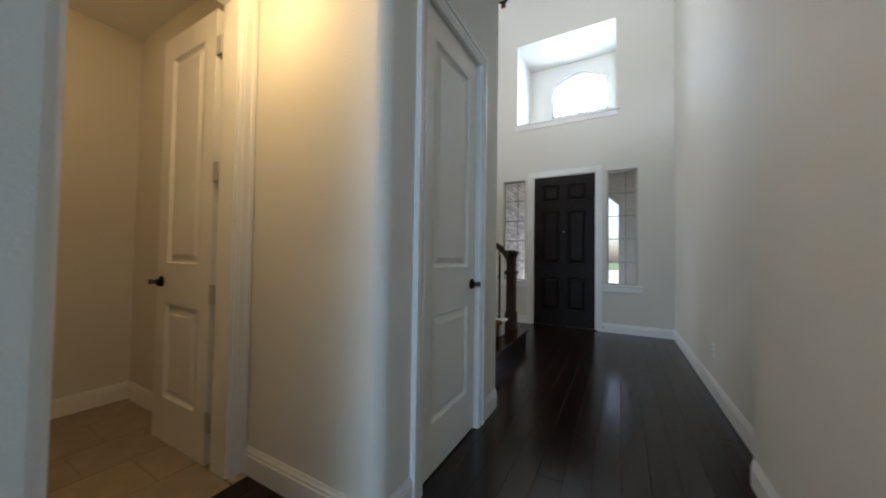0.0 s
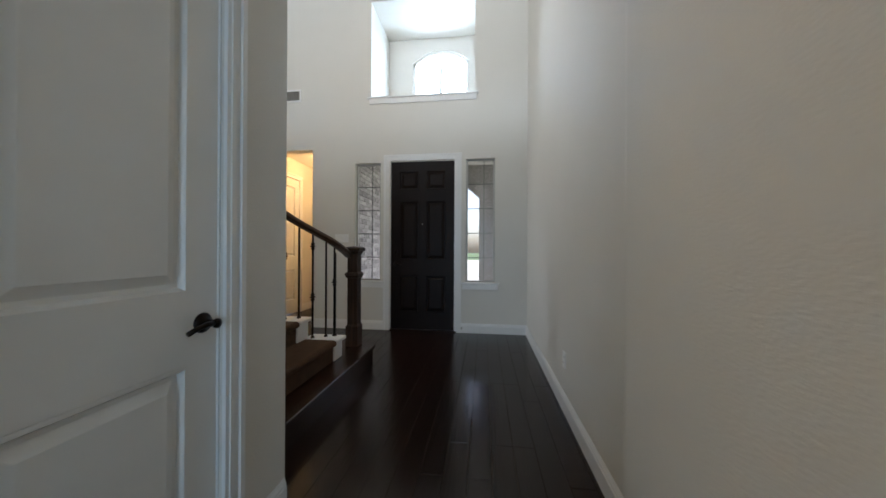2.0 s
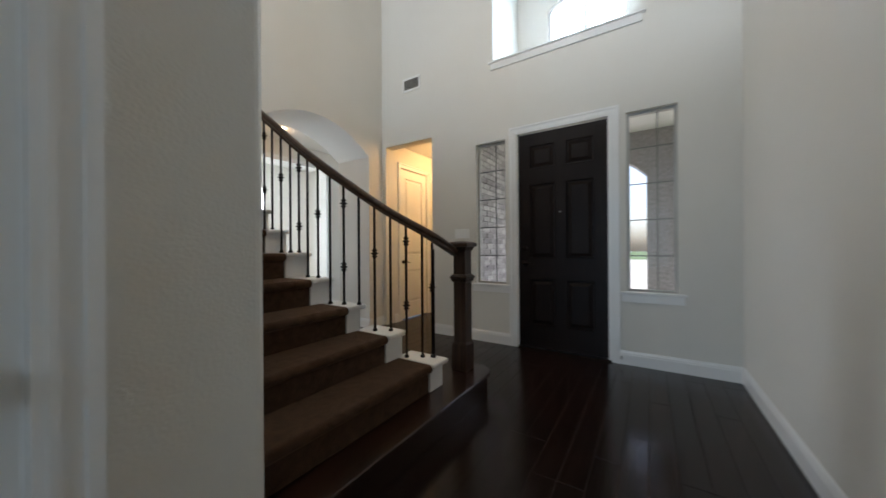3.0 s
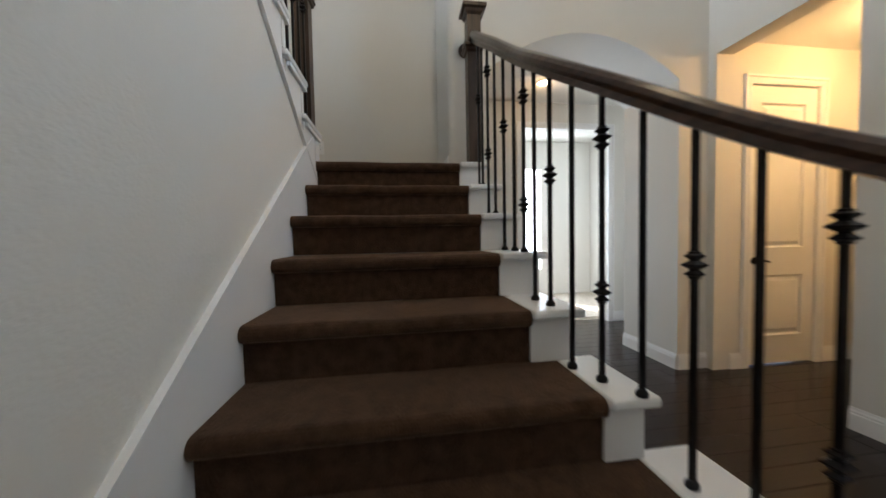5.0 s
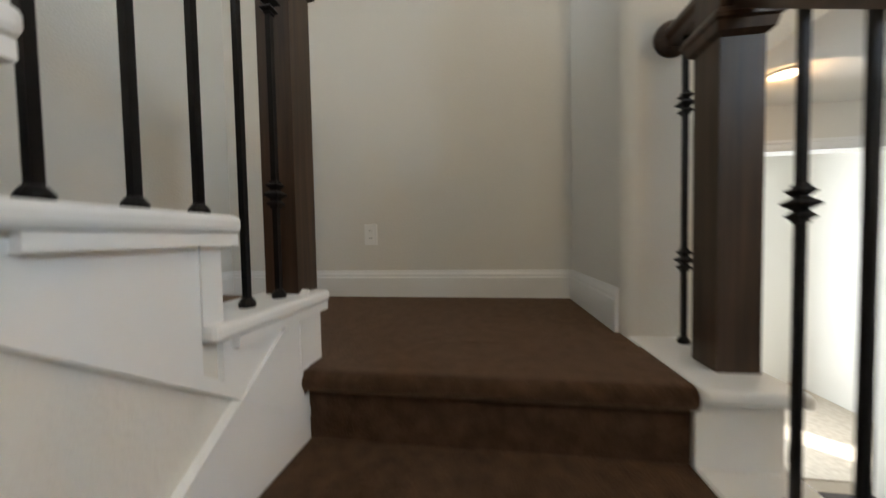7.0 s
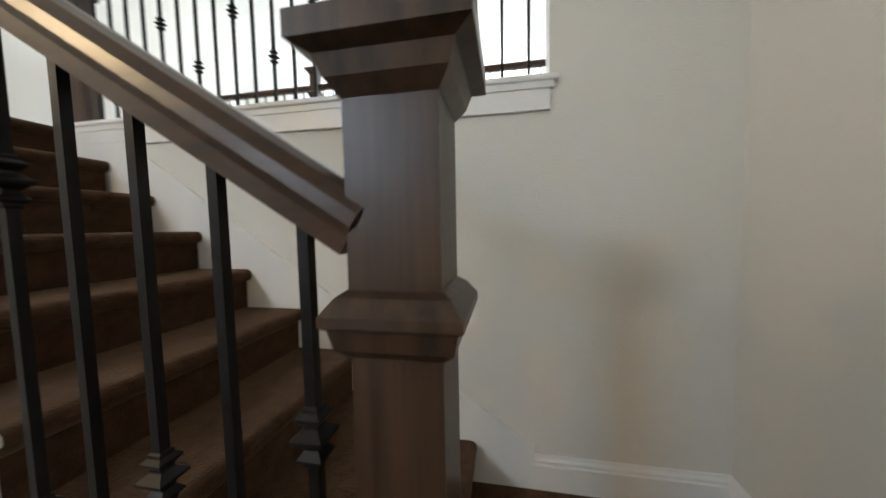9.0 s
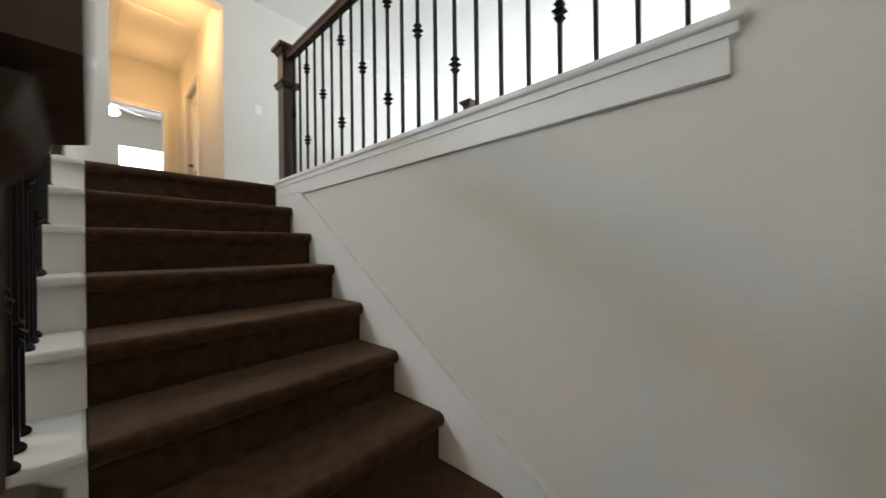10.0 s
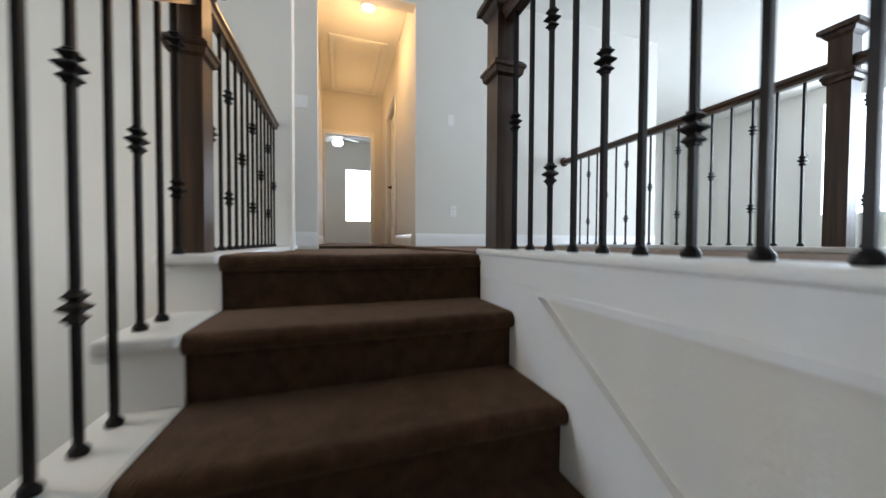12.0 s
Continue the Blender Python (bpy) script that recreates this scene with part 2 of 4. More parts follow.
part("mullion", box(xm - 0.025, xm + 0.025, NB + 0.025, NB + 0.095, WB, WT - 0.02), TRIM, win)
for a, b in ((WL, xm), (xm, WR)):
    p = part("pane", box(a + 0.02, b - 0.02, NB + 0.058, NB + 0.062, WB + 0.02, WS + 0.1), GLASS, win)
    p.visible_shadow = False
bm = bx(bmesh.new(), -1.60, 0.02, YF - 0.035, YF + 0.02, 3.375, 3.40, 0.008)
bx(bm, -1.57, -0.01, YF - 0.018, YF, 3.30, 3.375)
structure("trim_niche_sill", bm, TRIM, "white painted sill below the high niche", "trim")

# other first floor walls
bm = bmesh.new()
bx(bm, XR, XR + 0.16, 2.28, 5.59, -0.06, TOP)
structure("wall_right", bm, PAINT, "long off-white foyer side wall", "wall")
bm = bmesh.new()
loft(bm, [[(0.60, -4.2, z), (0.60, 2.235, z), (0.603, 2.252, z), (0.612, 2.268, z), (0.628, 2.277, z), (0.645, 2.28, z), (0.86, 2.28, z), (0.86, -4.2, z)] for z in (-0.06, 3.05)])
structure("wall_right_near", bm, PAINT, "off-white hallway wall with a rounded corner", "wall")
bm = bx(bmesh.new(), -0.95, -0.79, -4.2, 0.235, -0.06, 3.05)
loft(bm, [[(-0.95, 0.235, z), (-0.79, 0.235, z), (-0.795, 0.252, z), (-0.807, 0.262, z), (-0.825, 0.265, z), (-0.95, 0.265, z)] for z in (-0.06, 3.05)])
bx(bm, -1.66, -0.95, 0.10, 0.265, -0.06, 3.05)
structure("wall_left_near", bm, PAINT, "textured off-white wall beside the recess", "wall")
bm = bmesh.new()  # powder room door wall
bx(bm, -1.80, -1.66, 0.22, 0.33, -0.06, 3.05), bx(bm, -1.80, -1.66, 1.005, 1.079, -0.06, 3.05), bx(bm, -1.80, -1.66, 0.33, 1.005, 2.42, 3.05)
structure("wall_powder_door", bm, PAINT, "warm-lit off-white wall round the powder room door", "wall")
bm = bmesh.new()
bx(bm, -3.4, -1.80, 1.12, 1.22, -0.06, 3.05), bx(bm, -3.4, -3.24, -1.0, 1.12, -0.06, 3.05), bx(bm, -3.24, -1.80, -1.1, -1.0, -0.06, 3.05), bx(bm, -1.80, -1.70, -1.0, 0.22, -0.06, 3.05)
structure("wall_powder_room", bm, PAINT, "off-white powder room walls under warm light", "wall")
bm = bmesh.new()  # recess side and closet block
bx(bm, -1.80, -0.94, 1.08, 1.22, -0.06, 3.05)
rim = [(-0.94, 1.08)] + [(-0.85 + 0.06 * math.cos(a), 1.14 + 0.06 * math.sin(a)) for a in [radians(-90 + 15 * i) for i in range(7)]] + [(-0.79, 1.385), (-0.94, 1.385)]
loft(bm, [[(x, y, z) for x, y in rim] for z in (-0.06, 3.05)])
bx(bm, -0.94, -0.79, 1.385, 2.05, 2.37, 3.05)
rim = [(-0.94, 2.05), (-0.79, 2.05)] + [(-0.82 + 0.03 * math.cos(a), Y1 - 0.03 + 0.03 * math.sin(a)) for a in [radians(22.5 * i) for i in range(5)]] + [(-0.94, Y1)]
loft(bm, [[(x, y, z) for x, y in rim] for z in (-0.06, 3.05)])
bx(bm, -1.8, -0.99, 1.5, 1.6, -0.06, 2.5)
structure("wall_closet", bm, PAINT, "off-white closet wall with rounded corners", "wall")
bm = bmesh.new()  # wall below the upper flight
for k in range(10, 18):
    x1 = UP[k + 1]
    bx(bm, UP[k] + (0.05 if k > 10 else 0.024), min(x1 + 0.05, -0.94), 2.30, Y1, -0.06, k * R - 0.03)
bx(bm, XB, UP[10] + 0.05, 2.30, Y1 - 0.005, -0.06, 9 * R - 0.03)
structure("wall_stair", bm, PAINT, "white wall between the two stair flights", "wall")
structure("wall_back", bx(box(-0.79, 0.60, -4.2, -4.05, -0.06, 0.4), -0.79, 0.60, -4.2, -4.05, 2.6, 3.05), PAINT, "wall behind the hallway", "wall")

# stairwell and foyer left side with its arch
AY0, AY1, AS, AT = 3.66, 5.31, 2.48, 2.80
bm = bmesh.new()
rim = [(XB, YL)] + [(XL - 0.05 + 0.05 * math.sin(a), YL + 0.05 - 0.05 * math.cos(a)) for a in [radians(15 * i) for i in range(7)]] + [(XL, AY0), (XB, AY0)]
loft(bm, [[(x, y, z) for x, y in rim] for z in (-0.06, TOP)])
bx(bm, XB, XL, AY1, YF, -0.06, TOP)
for i in range(20):
    u0, u1 = i / 20, (i + 1) / 20
    ya, yb = AY0 + (AY1 - AY0) * u0, AY0 + (AY1 - AY0) * u1
    prism_x(bm, [(ya, arch_z(u0, AS, AT)), (yb, arch_z(u1, AS, AT)), (yb, TOP), (ya, TOP)], XB, XL)
structure("wall_arch", bm, PAINT, "off-white foyer wall with a deep arched opening", "wall")
structure("wall_landing", box(XB - 0.15, XB, 1.1, YL, -0.06, TOP), PAINT, "off-white wall behind the stair landing", "wall")
bm = bmesh.new()
bx(bm, XB, -3.36, 1.23, YU, -0.06, TOP), bx(bm, -3.36, -0.915, 1.23, YU, -0.06, F2)
structure("wall_upper_flight", bm, PAINT, "white half wall beside the upper flight", "wall")
bm = bmesh.new()  # passage beyond the arch
bx(bm, -5.06, -4.92, 5.75, 6.4, -0.06, 3.05), bx(bm, -5.06, -4.92, 2.6, 4.55, -0.06, 3.05), bx(bm, -5.06, -4.92, 4.55, 5.75, 2.57, 3.05)
bx(bm, -4.92, XB, 6.25, 6.4, -0.06, 3.05), bx(bm, -4.92, XB, YL, 3.5, -0.06, 3.05)
structure("wall_passage", bm, PAINT, "shaded off-white passage wall behind the arch", "wall")
structure("ceiling_passage", box(-5.06, XB - 0.002, 3.5, 6.4, 2.90, 2.98), CEIL, "plain white passage ceiling", "ceiling")
bm = bmesh.new()
bx(bm, -7.2, -7.05, 2.0, 4.2, -0.06, 3.05), bx(bm, -7.2, -7.05, 5.8, 7.0, -0.06, 3.05), bx(bm, -7.2, -7.05, 4.2, 5.8, -0.06, 0.5), bx(bm, -7.2, -7.05, 4.2, 5.8, 2.5, 3.05)
bx(bm, -7.05, -5.06, 6.85, 7.0, -0.06, 3.05), bx(bm, -7.05, -5.06, 2.0, 2.15, -0.06, 3.05)
structure("wall_side_room", bm, PAINT, "bright off-white side room walls", "wall")
structure("ceiling_side_room", box(-7.2, -5.06, 2.0, 7.0, 3.05, 3.12), CEIL, "white side room ceiling", "ceiling")
bm = bmesh.new()  # vestibule behind the tall opening
bx(bm, VX - 0.16, VX, YB, 5.93, -0.06, 3.05), bx(bm, VX - 0.16, VX, 6.63, 7.6, -0.06, 3.05), bx(bm, VX - 0.16, VX, 5.93, 6.63, 2.44, 3.05)
bx(bm, VX, -2.0, 7.45, 7.6, -0.06, 3.05), bx(bm, -2.1, -1.98, YB, 7.45, -0.06, 3.05)
structure("wall_vestibule", bm, PAINT, "off-white vestibule walls in warm light", "wall")
structure("ceiling_vestibule", box(VX - 0.16, -1.98, YB, 7.6, 2.78, 2.86), CEIL, "white vestibule ceiling", "ceiling")
structure("ceiling_hall", box(-0.95, 0.86, -4.2, 2.3, 3.05, 3.12), CEIL, "white hallway ceiling", "ceiling")
structure("ceiling_recess", box(-3.4, -0.95, -1.1, 1.12, 2.75, 2.82), CEIL, "white ceiling over recess and powder room", "ceiling")

# upper floor
bm = bmesh.new()
bx(bm, -0.86, 1.35, 1.23, Y1 + 0.03, F2 - 0.22, F2 - 0.03), bx(bm, XB, 1.35, -0.9, 1.23, F2 - 0.22, F2 - 0.004), bx(bm, 1.35, 7.2, -0.5, 3.6, F2 - 0.22, F2 - 0.004)
structure("floor_upper", bm, CARPET, "brown carpet of the upper floor", "floor")
bm = bmesh.new()
bx(bm, 1.2, 1.35, 2.12, 2.46, F2 - 0.22, TOP), bx(bm, 1.2, 1.35, -2.2, 1.16, F2 - 0.22, TOP), bx(bm, 1.2, 1.35, 1.16, 2.12, 5.86, TOP)
bx(bm, 0.86, 1.35, 2.46, 2.62, F2 - 0.25, TOP)
structure("wall_upper_hall", bm, PAINT, "off-white upper wall round the hallway opening", "wall")
bm = bmesh.new()
bx(bm, 1.35, 4.05, 2.20, 2.32, F2, TOP), bx(bm, 1.35, 2.5, 1.04, 1.16, F2, TOP), bx(bm, 3.25, 4.05, 1.04, 1.16, F2, TOP), bx(bm, 2.5, 3.25, 1.04, 1.16, 5.40, TOP)
bx(bm, 4.05, 4.17, 1.04, 1.36, F2, TOP), bx(bm, 4.05, 4.17, 2.16, 2.32, F2, TOP), bx(bm, 4.05, 4.17, 1.36, 2.16, 5.33, TOP)
bx(bm, 2.5, 3.3, 0.2, 0.32, F2, TOP)
structure("wall_hallway_upper", bm, PAINT, "cream walls of the upper hallway", "wall")
bm = bmesh.new()
bx(bm, 7.05, 7.2, -0.5, 1.0, F2, TOP), bx(bm, 7.05, 7.2, 1.75, 3.6, F2, TOP), bx(bm, 7.05, 7.2, 1.0, 1.75, F2, F2 + 0.6), bx(bm, 7.05, 7.2, 1.0, 1.75, F2 + 2.0, TOP)
bx(bm, 4.17, 7.05, 3.45, 3.6, F2, TOP), bx(bm, 4.17, 7.05, -0.5, -0.35, F2, TOP)
structure("wall_bedroom", bm, PAINT, "bright walls of the room with a fan", "wall")
bm = bmesh.new()
bx(bm, XB - 0.15, 7.2, -6.2, 5.9, TOP, TOP + 0.1)
structure("ceiling", bm, CEIL, "high white ceiling", "ceiling")
bm = bmesh.new()  # open room beyond the gallery
bx(bm, -8, -4.2, -6.2, -6.05, -0.06, TOP), bx(bm, 1.2, 4.0, -6.2, -6.05, -0.06, TOP), bx(bm, -4.2, 1.2, -6.2, -6.05, -0.06, 3.9), bx(bm, -4.2, 1.2, -6.2, -6.05, 5.8, TOP)
bx(bm, -1.75, -1.2, -6.2, -6.05, 3.9, 5.8)
bx(bm, XB - 0.15, XB, -6.05, 1.12, F2 - 0.22, TOP), bx(bm, 3.85, 4.0, -6.05, -2.2, F2 - 0.22, TOP), bx(bm, 1.35, 3.85, -2.35, -2.2, F2 - 0.22, TOP)
structure("wall_gallery", bm, PAINT, "bright white walls of the open upper room", "wall")
structure("floor_gallery_below", box(-8, 4.0, -6.2, -4.2, -0.08, -0.02), PLANK, "dark floor of the room below the gallery", "floor")
structure("window_side_room", box(-7.14, -7.1, 4.2, 5.8, 0.5, 2.5), DAY, "bright window full of daylight", "window")
structure("window_bedroom", box(7.1, 7.14, 1.0, 1.75, F2 + 0.6, F2 + 2.0), DAY, "bright bedroom window full of daylight", "window")
structure("window_gallery", bx(box(-4.2, -1.75, -6.14, -6.1, 3.9, 5.8), -1.2, 1.2, -6.14, -6.1, 3.9, 5.8), DAY, "large bright gallery windows", "window")

# baseboards
def base_run(pts, h=0.135, z=0.0, name="baseboard", th=0.016, label="white moulded baseboard"):
    """Runs along (x, y) points with the room on the right-hand side."""
    bm = bmesh.new()
    for a, b in zip(pts, pts[1:]):
        d = (Vector(b) - Vector(a)).normalized()
        s = Vector((d.y, -d.x))
        A, B = Vector(a) - d * 0.0, Vector(b) + d * 0.0
        prof = [(0.002, 0), (th, 0), (th, h * 0.72), (th * 0.8, h * 0.76), (th * 0.8, h * 0.84), (th * 0.5, h * 0.92), (th * 0.35, h), (0.002, h)]
        loft(bm, [[(P.x + s.x * q, P.y + s.y * q, z + r) for q, r in prof] for P in (A, B)])
    return structure(name, bm, TRIM, label, "baseboard")


base_run([(XR, 5.59), (XR, 2.28)])
base_run([(0.60, 2.24), (0.60, -4.0)])
base_run([(0.69, 2.28), (0.61, 2.28)])
base_run([(-0.226, YF), (XR, YF)])
base_run([(-2.455, YF), (-1.35, YF)])
base_run([(-0.79, 2.136), (-0.79, 2.40)])
base_run([(-0.82, Y1), (-1.12, Y1)])
base_run([(-0.79, 1.14), (-0.79, 1.30)])
base_run([(-1.645, 1.08), (-0.86, 1.08)])
base_run([(-0.79, -4.0), (-0.79, 0.235)])
base_run([(-3.24, 1.12), (-1.80, 1.12)], h=0.13)
base_run([(-3.24, -1.0), (-3.24, 1.12)], h=0.13)
base_run([(XL, AY1), (XL, YF)])
base_run([(XB, AY1), (XL, AY1)])
base_run([(VX, YB), (VX, 5.86)])
base_run([(VX, 6.70), (VX, 7.45)])
base_run([(-4.92, 2.6), (-4.92, 4.47)]), base_run([(-4.92, 5.83), (-4.92, 6.25)])
base_run([(XB, YU), (XB, YL)], h=0.15, z=9 * R)
base_run([(XB, YL), (XL - 0.04, YL)], h=0.15, z=9 * R)
base_run([(UP[10] - 0.23, YU), (XB, YU)], h=0.15, z=9 * R)
base_run([(1.2, 2.5), (1.2, 2.12)], z=F2)
base_run([(1.2, 1.16), (1.2, -2.2)], z=F2)
base_run([(1.35, 2.20), (4.05, 2.20)], z=F2), base_run([(2.5, 1.16), (1.35, 1.16)], z=F2)

# casings and doors
def casing(name, axis, at, face, a, b, h, w=0.085, z=0.0, label="white moulded door casing"):
    """Trim round an opening from a to b along one axis, on the face looking along +/- the other."""
    bm = bmesh.new()
    for lay, (o, i, t) in enumerate(((0, 1, 0.014), (0.04, 0.3, 0.024), (0.62, 0.8, 0.019))):
        for lo, hi in ((a - w * (1 - o), a - w * (1 - i)), (b + w * (1 - i), b + w * (1 - o))):
            q = sorted((at + face * (0.0142 if lay else 0.0), at + face * t))
            if axis == "x":
                bx(bm, lo, hi, q[0], q[1], z, z + h + w * (1 - o))
            else:
                bx(bm, q[0], q[1], lo, hi, z, z + h + w * (1 - o))
        q = sorted((at + face * (0.0142 if lay else 0.0), at + face * t))
        c = (a - w * (1 - i) - 0.0, b + w * (1 - i))
        if axis == "x":
            bx(bm, c[0], c[1], q[0], q[1], z + h + w * (1 - i), z + h + w * (1 - o))
        else:
            bx(bm, q[0], q[1], c[0], c[1], z + h + w * (1 - i), z + h + w * (1 - o))
    return structure(name, bm, TRIM, label, "trim")


casing("trim_front_door", "x", YF, -1, -1.26, -0.30, 2.46, 0.09)
casing("trim_closet_door", "y", -0.79, 1, 1.385, 2.05, 2.37)
casing("trim_powder_door", "y", -1.66, 1, 0.33, 1.005, 2.42, 0.073)
casing("trim_vestibule_door", "y", VX, 1, 5.93, 6.63, 2.44, 0.075)
casing("trim_passage_opening", "y", -4.92, 1, 4.55, 5.75, 2.57, 0.08)
casing("trim_bedroom_door", "y", 4.05, -1, 1.36, 2.16, 5.33 - F2, 0.07, F2)
casing("trim_hallway_side_door", "x", 1.16, 1, 2.5, 3.25, 5.40 - F2, 0.07, F2)


def panel(bm, x0, x1, z0, z1, y, face, d=0.017, arch=0.0):
    """A sunk moulding round a raised field, on the side of a leaf that looks along face."""
    def ring(inset, dep):
        return [(x0 + inset, y + face * dep, z0 + inset), (x1 - inset, y + face * dep, z0 + inset), (x1 - inset, y + face * dep, z1 - inset), (x0 + inset, y + face * dep, z1 - inset)]
    loft(bm, [ring(0, 0.002), ring(0.012, 0.002), ring(0.022, -d), ring(0.035, -d), ring(0.065, -0.002)], caps=False)
    vs = [bm.verts.new(p) for p in ring(0.065, -0.002)]
    bm.faces.new(vs)


def leaf_bm(w, h, panels, t=0.036):
    """A door leaf: stiles and rails round sunk panels. It hangs from x = 0."""
    bm = bmesh.new()
    xs = sorted({0, w, *[p[0] for p in panels], *[p[1] for p in panels]})
    zs = sorted({0, h, *[p[2] for p in panels], *[p[3] for p in panels]})
    for xa, xb in zip(xs, xs[1:]):
        for za, zb in zip(zs, zs[1:]):
            if not any(p[0] <= xa and xb <= p[1] and p[2] <= za and zb <= p[3] for p in panels):
                bx(bm, xa, xb, -t / 2, t / 2, za, zb)
    for p in panels:
        panel(bm, *p, t / 2, 1), panel(bm, *p, -t / 2, -1)
    bmesh.ops.remove_doubles(bm, verts=bm.verts[:], dist=0.0003)
    return bm


def lever(parent, x, z, side, reach, t=0.018):
    b = bmesh.new()
    lathe(b, [(0.033, 0), (0.034, 0.004), (0.028, 0.012), (0.014, 0.016), (0.011, 0.045), (0.016, 0.05), (0.016, 0.058), (0.004, 0.062)], 16)
    bmesh.ops.rotate(b, verts=b.verts[:], matrix=Matrix.Rotation(radians(-90 * side), 3, "X"))
    bmesh.ops.translate(b, verts=b.verts[:], vec=(x, side * t, z))
    pts = [(x, side * (t + 0.052), z), (x + reach * 0.4, side * (t + 0.054), z + 0.004), (x + reach * 0.75, side * (t + 0.052), z - 0.003), (x + reach, side * (t + 0.05), z - 0.012)]
    sweep(b, pts, [(0.007 * math.cos(a), 0.009 * math.sin(a)) for a in [i * math.pi / 4 for i in range(8)]])
    return part("lever_handle", b, BRONZE, parent, "dark bronze lever handle", True)


def hinges(parent, zs, y, mt=TRIM):
    for z in zs:
        b = lathe(bmesh.new(), [(0.007, 0), (0.007, 0.1)], 8, (-0.004, y, z - 0.05))
        bx(b, 0.0, 0.03, y - 0.006, y - 0.003, z - 0.05, z + 0.05)
        part("hinge", b, mt, parent, "white painted hinge")


TWO = lambda w, h: [(0.11, w - 0.11, 0.24, 0.80), (0.11, w - 0.11, 1.02, h - 0.13)]
def interior_door(name, at, turn, w, h, label, knob_x, sides, hinge_y=None, reach=-0.1):
    d = tagged(thing(name, at, label, "door", turn=turn), kind="structure")
    lf = part("leaf", leaf_bm(w, h, TWO(w, h)), DOORW, d)
    for s in sides:
        lever(lf, knob_x, 0.92, s, reach)
    if hinge_y is not None:
        hinges(lf, (0.24, 0.89, 1.53, h - 0.2), hinge_y)
    part("latch_plate", box(knob_x + 0.048, knob_x + 0.0505 + 0.012, -0.012, 0.012, 0.88, 0.96), BRONZE, lf)
    return d


interior_door("door_closet", (-0.825, 1.388, 0.012), 90, 0.658, 2.35, "closed off-white two-panel closet door", 0.598, (-1,), -0.02)
interior_door("door_powder", (-1.845, 1.0, 0.012), 180, 0.60, 2.39, "open white two-panel powder room door", 0.54, (-1, 1))
interior_door("door_vestibule", (VX - 0.03, 6.628, 0.012), -90, 0.694, 2.42, "closed white two-panel vestibule door", 0.63, (1,))
interior_door("door_hallway_upper", (2.505, 1.09, F2 + 0.012), 0, 0.74, 2.02, "closed cream hallway door", 0.68, (1,))
bm = bx(box(-0.94, -0.80, 1.386, 1.392, 0, 2.36), -0.94, -0.80, 2.044, 2.049, 0, 2.36)
bx(bm, -0.94, -0.86, 1.392, 1.41, 0, 2.36), bx(bm, -0.94, -0.86, 2.025, 2.044, 0, 2.36)
structure("trim_closet_jamb", bm, TRIM, "white closet door jamb", "trim")
# the powder room jamb and its strike side
bm = bx(box(-1.80, -1.66, 0.33, 0.345, 0, 2.42), -1.80, -1.66, 0.99, 1.005, 0, 2.42)
bx(bm, -1.80, -1.66, 0.345, 0.99, 2.405, 2.42)
structure("trim_powder_jamb", bm, TRIM, "white powder room door jamb", "trim")
for z in (0.24, 0.89, 1.53, 2.2):
    tagged(part("hinge", box(-1.846, -1.798, 0.981, 0.988, z - 0.05, z + 0.05, bevel=0.002), METAL), "pale metal door hinge on the jamb", "hinge", "powder door hinges")

fd = tagged(thing("door_front", (-1.245, YF + 0.055, 0.02), "closed black-brown six-panel front door", "door"), kind="structure")
w, h = 0.93, 2.43
cols = [(0.12, w / 2 - 0.05), (w / 2 + 0.05, w - 0.12)]
lf = part("leaf", leaf_bm(w, h, [(a, b, z0, z1) for a, b in cols for z0, z1 in ((0.24, 0.78), (1.0, 1.86), (2.02, 2.3))], 0.045), FDOOR, fd)
lever(lf, 0.07, 0.95, -1, 0.1, 0.022)
b = lathe(bmesh.new(), [(0.03, 0), (0.03, 0.012), (0.012, 0.02)], 14)
bmesh.ops.rotate(b, verts=b.verts[:], matrix=Matrix.Rotation(radians(90), 3, "X"))
bmesh.ops.translate(b, verts=b.verts[:], vec=(0.07, -0.022, 1.12))
part("deadbolt", b, BRONZE, lf, "dark bronze deadbolt", True)
b = lathe(bmesh.new(), [(0.009, 0), (0.009, 0.006), (0.003, 0.008)], 10)
bmesh.ops.rotate(b, verts=b.verts[:], matrix=Matrix.Rotation(radians(90), 3, "X"))
bmesh.ops.translate(b, verts=b.verts[:], vec=(w / 2, -0.022, 1.52))
part("peephole", b, METAL, lf, "small metal peephole")
for z in (0.25, 1.0, 1.7, 2.25):
    part("hinge", lathe(bmesh.new(), [(0.008, -0.05), (0.008, 0.05)], 8, (w + 0.003, -0.025, z)), BRONZE, lf, "dark hinge")
structure("trim_front_jamb", bx(box(-1.25, -1.247, YF, YB, 0, 2.47), -0.312, -0.28, YF, YB, 0, 2.47), TRIM, "white front door jamb", "trim")
structure("trim_threshold", box(-1.25, -0.28, YF - 0.02, YB, -0.01, 0.018, bevel=0.005), BRONZE, "dark metal front door threshold", "trim")


